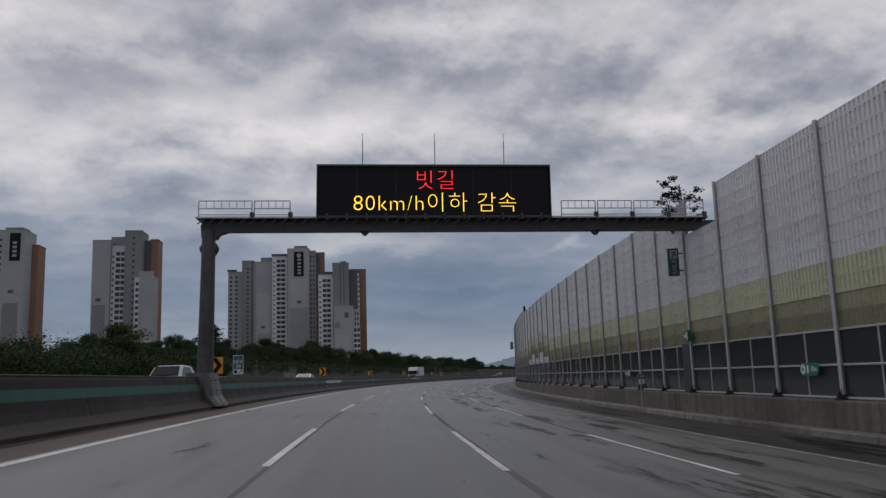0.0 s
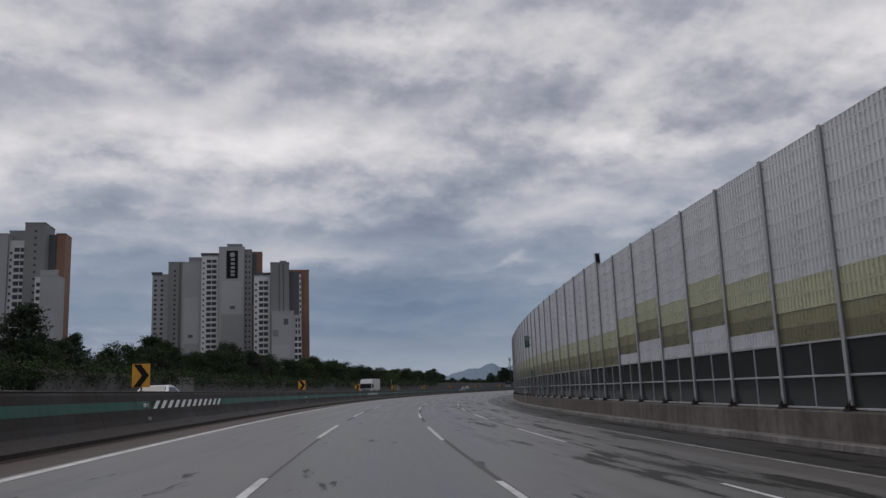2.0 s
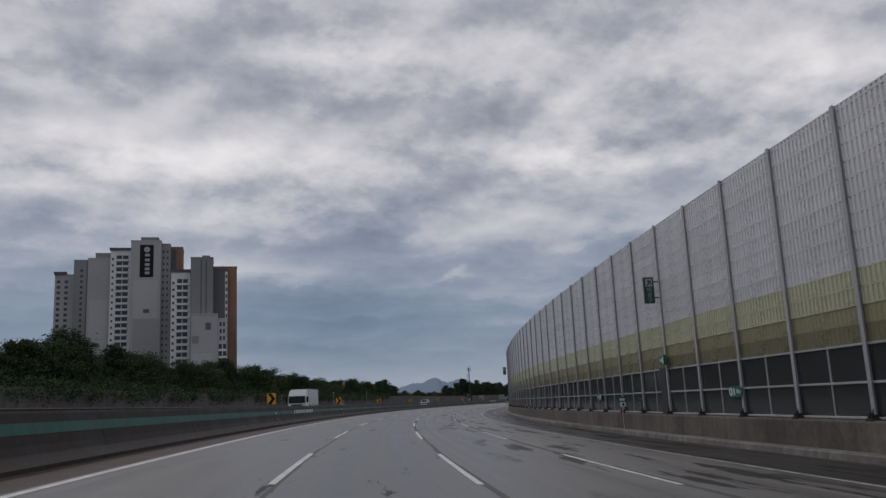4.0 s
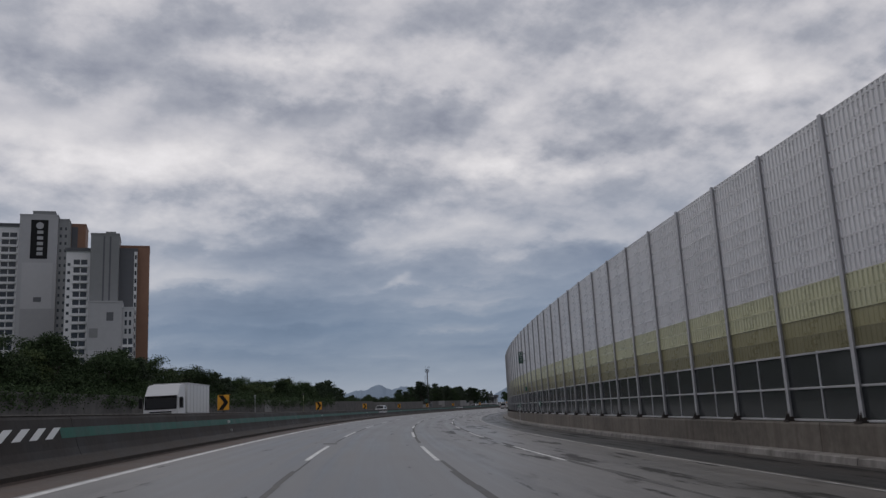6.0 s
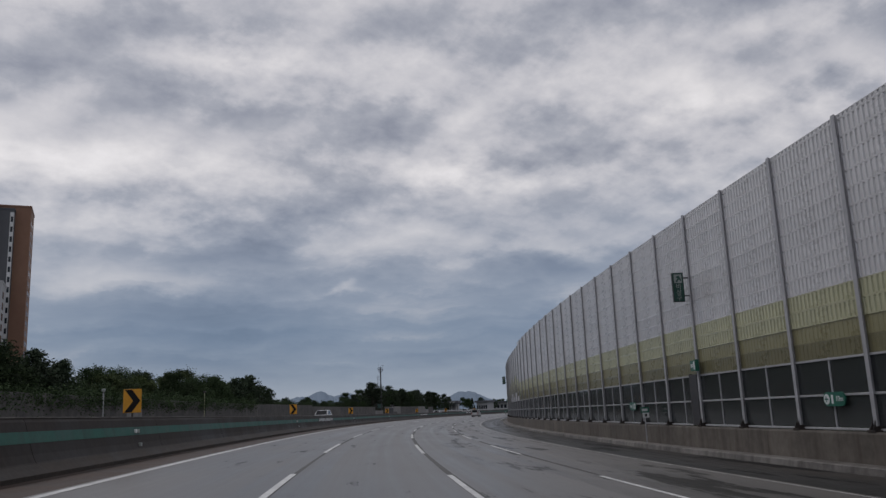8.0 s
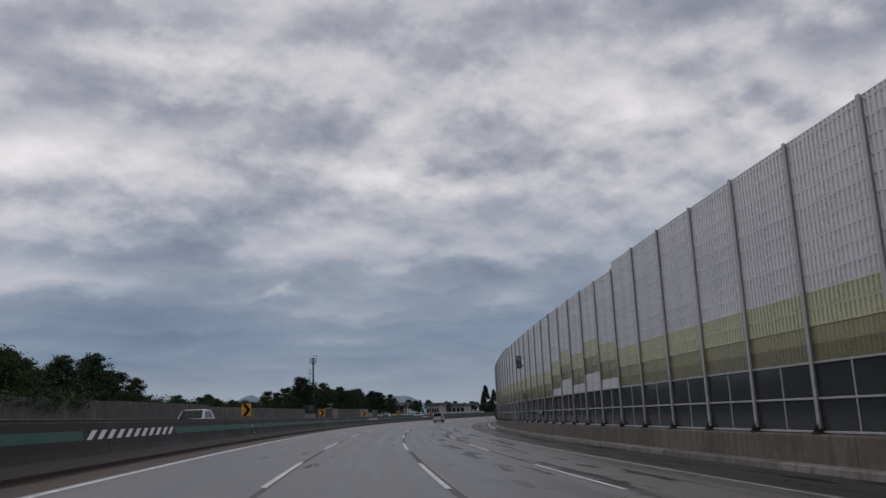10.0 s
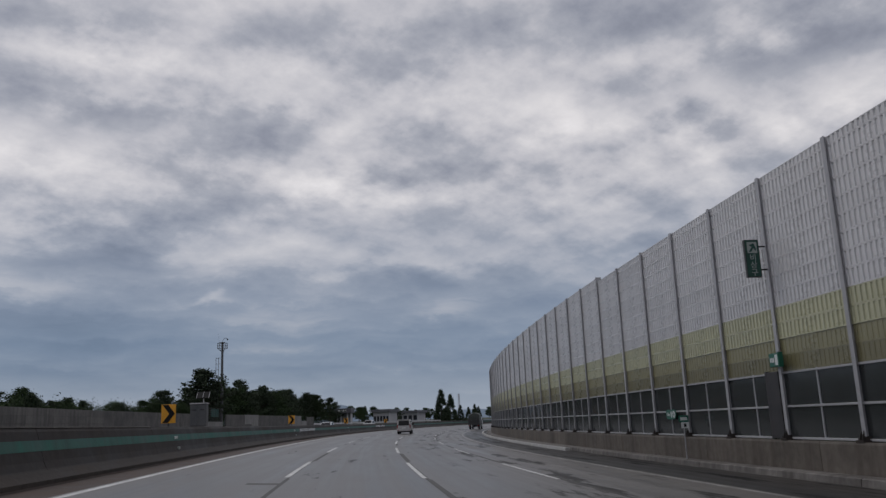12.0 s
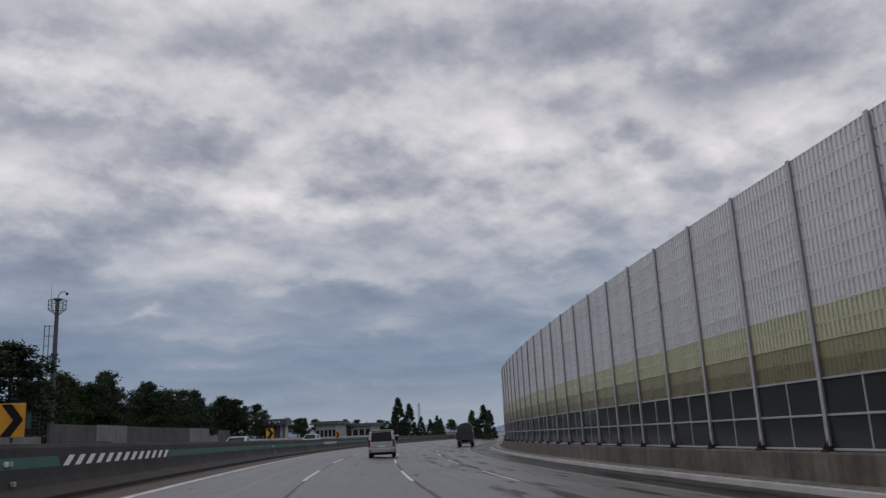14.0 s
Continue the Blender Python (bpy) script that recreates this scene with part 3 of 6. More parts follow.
def ribbed_panel(name, material, width=3.90, height=0.5, ribs=17, deep=0.034):
    """A steel cassette: upright pressed ribs between a top and a bottom lip. Its face looks to -x; it runs along y."""
    bm = fresh()
    pitch = width / ribs
    ys, xs = [], []
    for i in range(ribs):
        y = -width / 2 + i * pitch
        ys += [y, y + pitch * 0.36, y + pitch * 0.46, y + pitch * 0.90]
        xs += [0.0, 0.0, -deep, -deep]
    ys.append(width / 2)
    xs.append(0.0)
    lo = [bm.verts.new((x, y, 0.036)) for x, y in zip(xs, ys)]
    hi = [bm.verts.new((x, y, height - 0.03)) for x, y in zip(xs, ys)]
    for i in range(len(ys) - 1):
        bm.faces.new((lo[i + 1], lo[i], hi[i], hi[i + 1]))
    box(bm, -deep - 0.002, 0.10, -width / 2, width / 2, 0.002, 0.036)
    box(bm, -deep + 0.004, 0.10, -width / 2, width / 2, height - 0.03, height + 0.002)
    b = [bm.verts.new((0.10, y, z)) for y, z in ((-width / 2, 0.04), (width / 2, 0.04), (width / 2, height - 0.03), (-width / 2, height - 0.03))]
    bm.faces.new(b)
    me = bpy.data.meshes.new(name)
    bm.to_mesh(me)
    bm.free()
    me.materials.append(material)
    return me


def solid(name, material, *dims, bevel=0.0):
    bm = fresh()
    box(bm, *dims, bevel)
    me = bpy.data.meshes.new(name)
    bm.to_mesh(me)
    bm.free()
    me.materials.append(material)
    return me


def h_post(height):
    """Steel H section with a base plate and bolts."""
    bm = fresh()
    box(bm, -0.125, -0.10, -0.085, 0.085, 0, height)
    box(bm, 0.135, 0.16, -0.085, 0.085, 0, height)
    box(bm, -0.10, 0.135, -0.012, 0.012, 0, height)
    me = bpy.data.meshes.new("post")
    bm.to_mesh(me)
    bm.free()
    me.materials.append(STEEL)
    return me


def post_shoe():
    """Rusted base plate, bolts and gussets at the foot of a post."""
    bm = fresh()
    box(bm, -0.27, 0.27, -0.18, 0.18, -0.03, 0.035)
    box(bm, -0.175, 0.175, -0.115, 0.115, 0.035, 0.13)
    for x in (-0.22, 0.22):
        for y in (-0.12, 0.12):
            rod(bm, (x, y, 0.02), (x, y, 0.10), 0.022, n=6)
    for y in (-0.06, 0.06):
        prism(bm, [(-0.16, 0.03), (-0.255, 0.03), (-0.16, 0.30)], y - 0.009, y + 0.009)
    me = bpy.data.meshes.new("post_shoe")
    bm.to_mesh(me)
    bm.free()
    me.materials.append(RUSTED)
    return me


Z_BASE, Z_MID, Z_TOP = 1.07, 2.02, 3.12
PANELS = {k: ribbed_panel("panel", v, deep=0.014 if k in ("olive", "dark") else 0.034) for k, v in (("grey", GREY_PANEL), ("pale", PALE_PANEL), ("olive", OLIVE_PANEL), ("dark", DARK_OLIVE_PANEL), ("white", WHITE_PANEL))}
CAP = ribbed_panel("panel", GREY_PANEL, height=0.27)
THIN_CAP = ribbed_panel("panel", GREY_PANEL, height=0.16)
POSTS = {h: h_post(h - Z_BASE) for h in (9.80, 9.64, 9.41)}
NOTCH = 2  # the lower bay over which the gantry beam passes
SHOE = post_shoe()
PANE_LOW = solid("pane", PANE, -0.015, 0.015, -0.95, 0.95, 0, 0.86)
PANE_HIGH = solid("pane", PANE, -0.015, 0.015, -0.95, 0.95, 0, 1.00)
RAIL = solid("rail", PALE_STEEL, -0.06, 0.06, -1.95, 1.95, 0, 0.062, bevel=0.008)
MULLION = solid("mullion", PALE_STEEL, -0.045, 0.045, -0.028, 0.028, 0, 2.0)
JAMB = solid("door_jamb", DARK_STEEL, -0.09, 0.09, -0.06, 0.06, 0, 2.1)
DOOR = solid("door_leaf", DARK_STEEL, -0.05, 0.03, -0.36, 0.36, 0, 2.05, bevel=0.01)
EXITS = (3, 28, 53, 78)
PATCH = {13: 1, 14: 2, 15: 1, 16: 2, 17: 1, 69: 1, 70: 2, 71: 1, 72: 2, 73: 1}
for k in range(-8, 111):
    s = FIRST + BAY * k
    low = k < 19 or 69 <= k < 83
    m = stand(s, WALL)
    top = 9.41 if low else 9.80 if k < 69 else 9.64
    text = "tall bay of ribbed grey and olive panels over dark panes"
    if k in PATCH:
        text = "tall ribbed panel bay with white replacement panels"
    elif k in EXITS:
        text = "tall ribbed panel bay with a narrow dark exit door"
    bay = thing("noise_barrier_bay", m, text, "noise barrier", "bays of the roadside noise barrier")
    put("post", POSTS[top], bay, "galvanised steel H post", pose(0, 0, Z_BASE))
    put("post_shoe", SHOE, bay, "rusted bolted base plate", pose(0, 0, Z_BASE))
    # the infill runs from this post to the next one, so it turns with the bend
    a, b = at(s, WALL), at(s + BAY, WALL)
    turn = math.degrees(-math.atan2(b.x - a.x, b.y - a.y) + heading(s))
    rise = (b - a).z / 2
    mid = pose(0, 0, rise, 0, 0, turn) @ pose(0, BAY / 2, 0)
    rows, lift = 9 if k == NOTCH else 12 if low else 13, PATCH.get(k, 0)
    for r in range(rows):
        up_row = r - lift
        kind = "white" if up_row < 0 else "dark" if up_row == 0 else "olive" if up_row == 1 else "pale" if up_row < 4 else "grey"
        put("panel", PANELS[kind], bay, "", mid @ pose(0, 0, Z_TOP + 0.5 * r))
    if low:
        put("panel", CAP, bay, "", mid @ pose(0, 0, Z_TOP + 0.5 * rows))
    elif k < 69:
        put("panel", THIN_CAP, bay, "", mid @ pose(0, 0, Z_TOP + 6.5))
    for y in (-0.98, 0.98):
        put("pane", PANE_LOW, bay, "smoked see-through pane", mid @ pose(0, y, Z_BASE + 0.08))
        put("pane", PANE_HIGH, bay, "smoked see-through pane", mid @ pose(0, y, Z_MID + 0.07))
    for z in (Z_BASE, Z_MID, Z_TOP - 0.075):
        put("rail", RAIL, bay, "", mid @ pose(0, 0, z))
    put("mullion", MULLION, bay, "", mid @ pose(0, 0, Z_BASE + 0.06))
    if k in EXITS:
        put("door_leaf", DOOR, bay, "narrow dark steel exit door", mid @ pose(-0.09, -1.50, Z_BASE + 0.02))
        put("door_jamb", JAMB, bay, "", mid @ pose(-0.05, -1.08, Z_BASE))

parapet = thing("parapet", Matrix.Identity(4), "brown-streaked concrete parapet under the noise barrier", "parapet", kind="structure")
s = FIRST - 2 - BAY * 8
while s < 466:
    run("parapet_length", [(WALL - 0.27, -0.02), (WALL - 0.27, 0.97), (WALL - 0.25, 1.04), (WALL + 0.27, 1.04), (WALL + 0.3, -0.7)], s, s + 7.98, PARAPET, 2.0, closed=True, parent=parapet)
    s += 8.0

# ---- gantry with the message board ----
GS = 33.8
gm = stand(GS, 0, 0.20, turn=0.4, tilt=1.0)
gantry = thing("sign_gantry", gm, "dark steel road gantry with walkway rails spanning the carriageway", "gantry")
GZ = gm.translation.z


def zat(o):
    return at(GS, o).z - GZ


bm = fresh()
x0, z0 = -7.30, zat(-7.12) + 0.9
rod(bm, (x0 + 0.05, -0.30, z0), (x0, -0.15, 7.25), 0.33, 0.27, n=16)
part("pole", bm, DARK_STEEL, gantry, "weathered grey round steel pole")
bm = fresh()
rod(bm, (x0, 0, 6.45), (x0, 0, 6.55), 0.40, 0.40, n=16)
rod(bm, (x0, 0, 6.20), (x0, 0, 6.45), 0.27, 0.40, n=16)
rod(bm, (x0, 0, 6.55), (x0, 0, 6.72), 0.40, 0.30, n=16)
part("pole_flange", bm, DARK_STEEL, gantry)
bm = fresh()
prism(bm, [(x0 - 0.28, 6.9), (x0 + 0.30, 6.9), (x0 + 0.42, 7.08), (x0 + 0.75, 7.19), (14.1, 7.22), (14.1, 7.62), (x0 - 0.20, 7.62), (x0 - 0.33, 7.45)], -0.24, 0.24)
part("beam", bm, DARK_STEEL, gantry, "dark box beam with a rounded shoulder")
bm = fresh()
box(bm, x0 - 0.45, 13.6, -0.62, 0.62, 7.66, 7.70)
part("walkway", bm, DARK_STEEL, gantry)
xx = x0 - 0.4
while xx < 13.6:
    bm = fresh()
    prism(bm, [(xx, 7.44), (xx + 0.05, 7.44), (xx + 0.30, 7.66), (xx + 0.24, 7.66)], -0.60, -0.55)
    part("walkway_bracket", bm, DARK_STEEL, gantry)
    xx += 0.42
bm = fresh()
for z in (7.70, 7.74):
    box(bm, x0 - 0.45, 13.6, -0.64, -0.60, z - 0.03, z)
part("walkway_edge", bm, PALE_STEEL, gantry)


def guard(xa, xb):
    bm = fresh()
    for z in (8.40, 8.08, 7.82):
        rod(bm, (xa + 0.05, -0.58, z), (xb - 0.05, -0.58, z), 0.022, n=6)
    n = max(2, int(round((xb - xa) / 0.32)))
    for i in range(n + 1):
        x = xa + 0.05 + (xb - xa - 0.1) * i / n
        rod(bm, (x, -0.58, 7.70 if i in (0, n) else 8.08), (x, -0.58, 8.40), 0.024 if i in (0, n) else 0.014, n=6)
    part("guard_rail", bm, PALE_STEEL, gantry, "thin pale steel guard rail")
    bm = fresh()
    box(bm, xb - 0.12, xb + 0.06, -0.64, -0.52, 7.68, 7.92)
    part("rail_clamp", bm, DARK_STEEL, gantry)


for xa, xb in ((x0 - 0.4, -5.45), (-5.45, -3.9), (7.3, 8.85), (8.85, 10.4), (10.4, 11.95), (11.95, 13.5)):
    guard(xa, xb)
for x in (-0.9, 8.9):
    bm = fresh()
    prism(bm, [(x - 0.22, 7.22), (x + 0.22, 7.22), (x + 0.05, 7.04), (x - 0.05, 7.04)], -0.1, 0.1)
    part("beam_sensor", bm, DARK_STEEL, gantry)
bm = fresh()
rod(bm, (14.0, 0, zat(14.0) + 0.0), (14.0, 0, 7.5), 0.26, 0.24, n=14)
part("pole", bm, DARK_STEEL, gantry, "weathered grey round steel pole")
# steel crash shroud that bulges out from the barrier round the foot of the pole
zf = zat(-6.6)


def shroud(y0, y1, y2, y3):
    """Flared skin: meets the barrier at y0 and y3, stands out between y1 and y2."""
    bm = fresh()
    rows = []
    for y, k in ((y0, 0.0), (y1, 1.0), (y2, 1.0), (y3, 0.0)):
        out = [(-6.50 + 0.16 * k, -0.02), (-6.54 + 0.14 * k, 0.12), (-6.78 + 0.20 * k, 0.36), (-6.97 + 0.24 * k, 0.95), (-7.02 + 0.24 * k, 1.25), (-7.60, 1.25), (-7.60, -0.02)]
        rows.append([bm.verts.new((x, y, zf + z)) for x, z in out])
    for a, b in zip(rows, rows[1:]):
        for q in range(7):
            bm.faces.new((a[q], a[(q + 1) % 7], b[(q + 1) % 7], b[q]))
    bm.faces.new(rows[0][::-1])
    bm.faces.new(rows[-1])
    bmesh.ops.recalc_face_normals(bm, faces=bm.faces)
    return bm


SHROUD = surface("scuffed_galvanised_sheet", (0.085, 0.082, 0.080), (0.20, 0.195, 0.19), 1.3, (0.4, 0.65), metal=0.2, streak=((0.05, 0.045, 0.042), 0.7), spread=0.15)
part("pole_footing", shroud(-2.0, -1.75, -1.07, -1.03), SHROUD, gantry, "scuffed flared steel crash shroud")
part("pole_footing", shroud(-1.01, -0.98, -0.1, 0.25), SHROUD, gantry, "scuffed flared steel crash shroud")
bm = fresh()
for y in (-1.65, -0.97, -0.2):
    for z in (0.55, 0.95):
        box(bm, -6.78, -6.60 - 0.12 * (z - 0.5), y - 0.04, y + 0.04, zf + z, zf + z + 0.03)
part("footing_strap", bm, BLACK, gantry)

VX0, VX1, VZ0, VZ1 = -2.83, 6.87, 7.76, 9.87
board = thing("message_board", gm, "wide black lit traffic message board on the gantry", "message board")
bm = fresh()
box(bm, VX0, VX1, -0.62, 0.35, VZ0, VZ1, 0.03)
part("cabinet", bm, BLACK, board, "black steel cabinet")
bm = fresh()
for a in ((VX0 - 0.04, VX1 + 0.04, VZ1 - 0.02, VZ1 + 0.06), (VX0 - 0.04, VX1 + 0.04, VZ0 - 0.08, VZ0)):
    box(bm, a[0], a[1], -0.70, 0.40, a[2], a[3])
for x in (VX0 - 0.04, VX1):
    box(bm, x, x + 0.04, -0.70, 0.40, VZ0, VZ1)
part("cabinet_frame", bm, DARK_STEEL, board)
for i in range(1, 6):
    bm = fresh()
    x = VX0 + (VX1 - VX0) * i / 6
    box(bm, x - 0.006, x + 0.006, -0.628, -0.615, VZ0 + 0.02, VZ1 - 0.02)
    part("panel_seam", bm, DARK_STEEL, board)
writing("writing", "\ube57\uae38", 0.92, LED_RED, board, pose(2.05, -0.64, 9.22), label="red lit characters", thin=-0.020, wide=1.08)


def span(text):
    """Width of a line of the amber characters."""
    ob = writing("gauge", text, 0.93, LED_AMBER, board, Matrix.Identity(4), thin=-0.020, wide=1.08)
    xs = [v.co.x for v in ob.data.vertices]
    bpy.data.objects.remove(ob)
    return max(xs) - min(xs)


LINE_TEXT, so_far = "80km/h\uc774\ud558 \uac10\uc18d", ""
half = span(LINE_TEXT) / 2
for word in ("80km/h", "\uc774", "\ud558 ", "\uac10", "\uc18d"):
    so_far += word
    x = span(so_far.strip()) - span(word.strip()) / 2 - half
    writing("writing", word.strip(), 0.93, LED_AMBER, board, pose(2.05 + x, -0.64, 8.26), label="amber lit characters", thin=-0.020, wide=1.08)
for x in (-1.0, 2.08, 5.05):
    bm = fresh()
    rod(bm, (x, 0, VZ1), (x, 0, VZ1 + 1.25), 0.022, n=6)
    rod(bm, (x, 0, VZ1 + 1.25), (x, 0, VZ1 + 1.62), 0.012, n=6)
    part("lightning_rod", bm, STEEL, board)
for i in range(12):
    bm = fresh()
    x = VX0 + 0.4 + i * (VX1 - VX0 - 0.8) / 11
    box(bm, x - 0.05, x + 0.05, -0.70, -0.55, 7.60, 7.86)
    part("mounting_bracket", bm, DARK_STEEL, board)


# ---- signs ----
def bars(name, parent, y, material, rows):
    for x, z, w, h in rows:
        bm = fresh()
        box(bm, x - w / 2, x + w / 2, y - 0.004, y, z - h / 2, z + h / 2)
        part(name, bm, material, parent)


def chevron_sign():
    t = thing("chevron_sign", Matrix.Identity(4), "amber road sign with a black chevron on the median barrier", "road sign", "chevron signs along the bend")
    bm = fresh()
    rod(bm, (0, 0.03, 0), (0, 0.03, 0.75), 0.03)
    part("post", bm, DARK_STEEL, t)
    bm = fresh()
    box(bm, -0.28, 0.28, -0.012, 0.012, 0.12, 0.84, 0.006)
    part("board", bm, SIGN_YELLOW, t)
    bm = fresh()
    prism(bm, [(-0.235, 0.135), (-0.01, 0.135), (0.25, 0.48), (-0.01, 0.825), (-0.235, 0.825), (0.03, 0.48)], -0.018, -0.0125)
    part("chevron", bm, BLACK, t, "black chevron")
    return t


first = None
for s in (36.2, 74.8, 113.5, 152.0, 190.0, 228.5, 266.5, 305.4, 343.7, 383.5, 426.5, 468.5):
    m = stand(s, -7.38, 1.20, turn=-4)
    if first is None:
        first = chevron_sign()
        first.matrix_basis = m
    else:
        copy_thing(first, m)



def delineator():
    """Two small reflectors on the band and a pale block below them."""
    t = thing("delineator", Matrix.Identity(4), "small pale road reflector bolted to the median barrier", "reflector", "reflectors on the median barrier")
    for y in (-0.14, 0.10):
        bm = fresh()
        box(bm, -0.01, 0.05, y - 0.07, y + 0.07, -0.055, 0.055, 0.012)
        part("reflector", bm, DULL_WHITE if y > 0 else SIGN_WHITE, t)
    bm = fresh()
    box(bm, -0.02, 0.012, -0.24, 0.20, -0.02, 0.02)
    part("bracket", bm, STEEL, t)
    bm = fresh()
    box(bm, 0.09, 0.17, -0.08, 0.06, -0.44, -0.34, 0.01)
    part("block", bm, DULL_WHITE, t)
    return t


one = delineator()
for i, s in enumerate((73.9, 112.6, 151.2, 189.2, 227.6, 265.7, 305.0, 343.2, 382.4, 425.4)):
    m = stand(s, face_o(0.79) + 0.012, 0.79)
    if i:
        copy_thing(one, m)
    else:
        one.matrix_basis = m

t = thing("distance_sign", stand(40.9, -7.38, 1.20), "small green distance sign with white writing on the median barrier", "road sign")
bm = fresh()
rod(bm, (0, 0.03, 0), (0, 0.03, 0.8), 0.03)
part("post", bm, DARK_STEEL, t)
bm = fresh()
box(bm, -0.25, 0.25, -0.012, 0.012, 0.12, 1.05, 0.006)
part("board", bm, SIGN_GREEN, t, "green board with a pale rim")
bm = fresh()
for a in ((-0.25, 0.25, 0.12, 0.145), (-0.25, 0.25, 1.025, 1.05), (-0.25, -0.23, 0.12, 1.05), (0.23, 0.25, 0.12, 1.05), (-0.25, 0.25, 0.12, 0.36)):
    box(bm, a[0], a[1], -0.018, -0.012, a[2], a[3])
part("board_rim", bm, SIGN_WHITE, t)
SHIELD = plain("blue_shield", (0.03, 0.12, 0.35), 0.4)
bm = fresh()
prism(bm, [(-0.08, 0.98), (0.08, 0.98), (0.07, 0.86), (0, 0.82), (-0.07, 0.86)], -0.02, -0.013)
part("route_shield", bm, SHIELD, t)
writing("writing", "\ub300\uad6c", 0.24, SIGN_WHITE, t, pose(0, -0.016, 0.70))
writing("writing", "39", 0.25, SIGN_WHITE, t, pose(0, -0.016, 0.49))
bars("bar", t, -0.019, BLACK, [(-0.12, 0.25, 0.16, 0.14)])
bm = fresh()
prism(bm, [(0.02, 0.17), (0.06, 0.16), (0.17, 0.28), (0.20, 0.25), (0.21, 0.34), (0.12, 0.33), (0.15, 0.30)], -0.022, -0.019)
part("arrow", bm, BLACK, t)


def exit_sign(s):
    """Hanging emergency exit board on two arms from a post."""
    t = thing("exit_sign", stand(s, WALL - 0.16, 0), "green upright emergency exit sign held out from the barrier post", "sign", "emergency exit signs")
    for z in (6.35, 7.10):
        bm = fresh()
        rod(bm, (0.02, -0.05, z), (-0.20, -0.05, z), 0.03)
        part("arm", bm, DARK_STEEL, t)
    bm = fresh()
    box(bm, -0.68, -0.20, -0.11, 0.01, 6.10, 7.32, 0.01)
    part("case", bm, DARK_STEEL, t)
    bm = fresh()
    box(bm, -0.66, -0.22, -0.118, -0.111, 6.12, 7.30)
    part("face", bm, SIGN_DARK_GREEN, t)
    bm = fresh()
    box(bm, -0.60, -0.28, -0.124, -0.119, 6.88, 7.24)
    part("pictogram_field", bm, DULL_WHITE, t, "white field with a plain green arrow shape")
    bm = fresh()
    prism(bm, [(-0.56, 6.92), (-0.48, 6.92), (-0.40, 7.04), (-0.34, 6.95), (-0.30, 7.00), (-0.38, 7.20), (-0.54, 7.14), (-0.45, 7.08)], -0.130, -0.125)
    part("arrow", bm, SIGN_DARK_GREEN, t)
    for i, c in enumerate("\ube44\uc0c1\uad6c"):
        writing("writing", c, 0.25, DULL_WHITE, t, pose(-0.44, -0.124, 6.72 - 0.24 * i))
    return t


SIGN_AT = [FIRST + BAY * k for k in EXITS]
one = exit_sign(SIGN_AT[0])
for s in SIGN_AT[1:]:
    copy_thing(one, stand(s, WALL - 0.16, 0))


def door_sign(s):
    t = thing("door_sign", stand(s - 0.35, WALL - 0.16, 0), "small green sign over the emergency door", "sign", "signs over the emergency doors")
    bm = fresh()
    box(bm, -0.16, -0.06, -0.05, 0.55, 3.26, 3.68, 0.01)
    part("case", bm, SIGN_GREEN, t)
    bm = fresh()
    box(bm, -0.168, -0.161, 0.0, 0.18, 3.31, 3.63)
    part("pictogram_field", bm, SIGN_WHITE, t)
    bm = fresh()
    for i in range(3):
        box(bm, -0.168, -0.161, 0.24 + 0.09 * i, 0.30 + 0.09 * i, 3.40, 3.54)
    part("bar", bm, SIGN_WHITE, t)
    bm = fresh()
    box(bm, -0.20, -0.05, -0.12, -0.055, 3.24, 3.70)
    part("side_face", bm, SIGN_GREEN, t)
    return t


one = door_sign(SIGN_AT[0])
for s in SIGN_AT[1:]:
    copy_thing(one, stand(s - 0.35, WALL - 0.16, 0))


def guide_sign(side):
    """Round-ended green guide plate on the panes: distance and an arrow disc."""
    t = thing("guide_sign", Matrix.Identity(4), "round-ended green escape guide plate on the barrier panes", "sign", "escape guide plates")
    bm = fresh()
    pts = [(-0.36 + 0.20 * math.cos(radians(a)), 0.20 * math.sin(radians(a))) for a in range(90, 271, 20)]
    pts += [(0.36 + 0.20 * math.cos(radians(a)), 0.20 * math.sin(radians(a))) for a in range(-90, 91, 20)]
    a = [bm.verts.new((-0.03, y, z)) for y, z in pts]
    b = [bm.verts.new((0.01, y, z)) for y, z in pts]
    k = len(a)
    bm.faces.new(a)
    bm.faces.new(b[::-1])
    for i in range(k):
        bm.faces.new((a[i], b[i], b[(i + 1) % k], a[(i + 1) % k]))
    bmesh.ops.recalc_face_normals(bm, faces=bm.faces)
    part("plate", bm, SIGN_GREEN, t)
    bm = fresh()
    rod(bm, (-0.031, side * 0.37, 0), (-0.037, side * 0.37, 0), 0.15, n=16)
    part("arrow_disc", bm, SIGN_WHITE, t)
    bm = fresh()
    box(bm, -0.043, -0.038, side * 0.37 - 0.09, side * 0.37 + 0.09, -0.02, 0.02)
    box(bm, -0.043, -0.038, side * 0.39 - 0.02, side * 0.39 + 0.02, -0.08, 0.08)
    part("arrow", bm, SIGN_GREEN, t)
    writing("writing", "10m", 0.22, SIGN_WHITE, t, pose(-0.033, -side * 0.28, 0, 0, 0, -90))
    bm = fresh()
    box(bm, -0.038, -0.031, side * 0.08 - 0.05, side * 0.08 + 0.05, -0.13, 0.12)
    part("pictogram_field", bm, SIGN_WHITE, t)
    return t


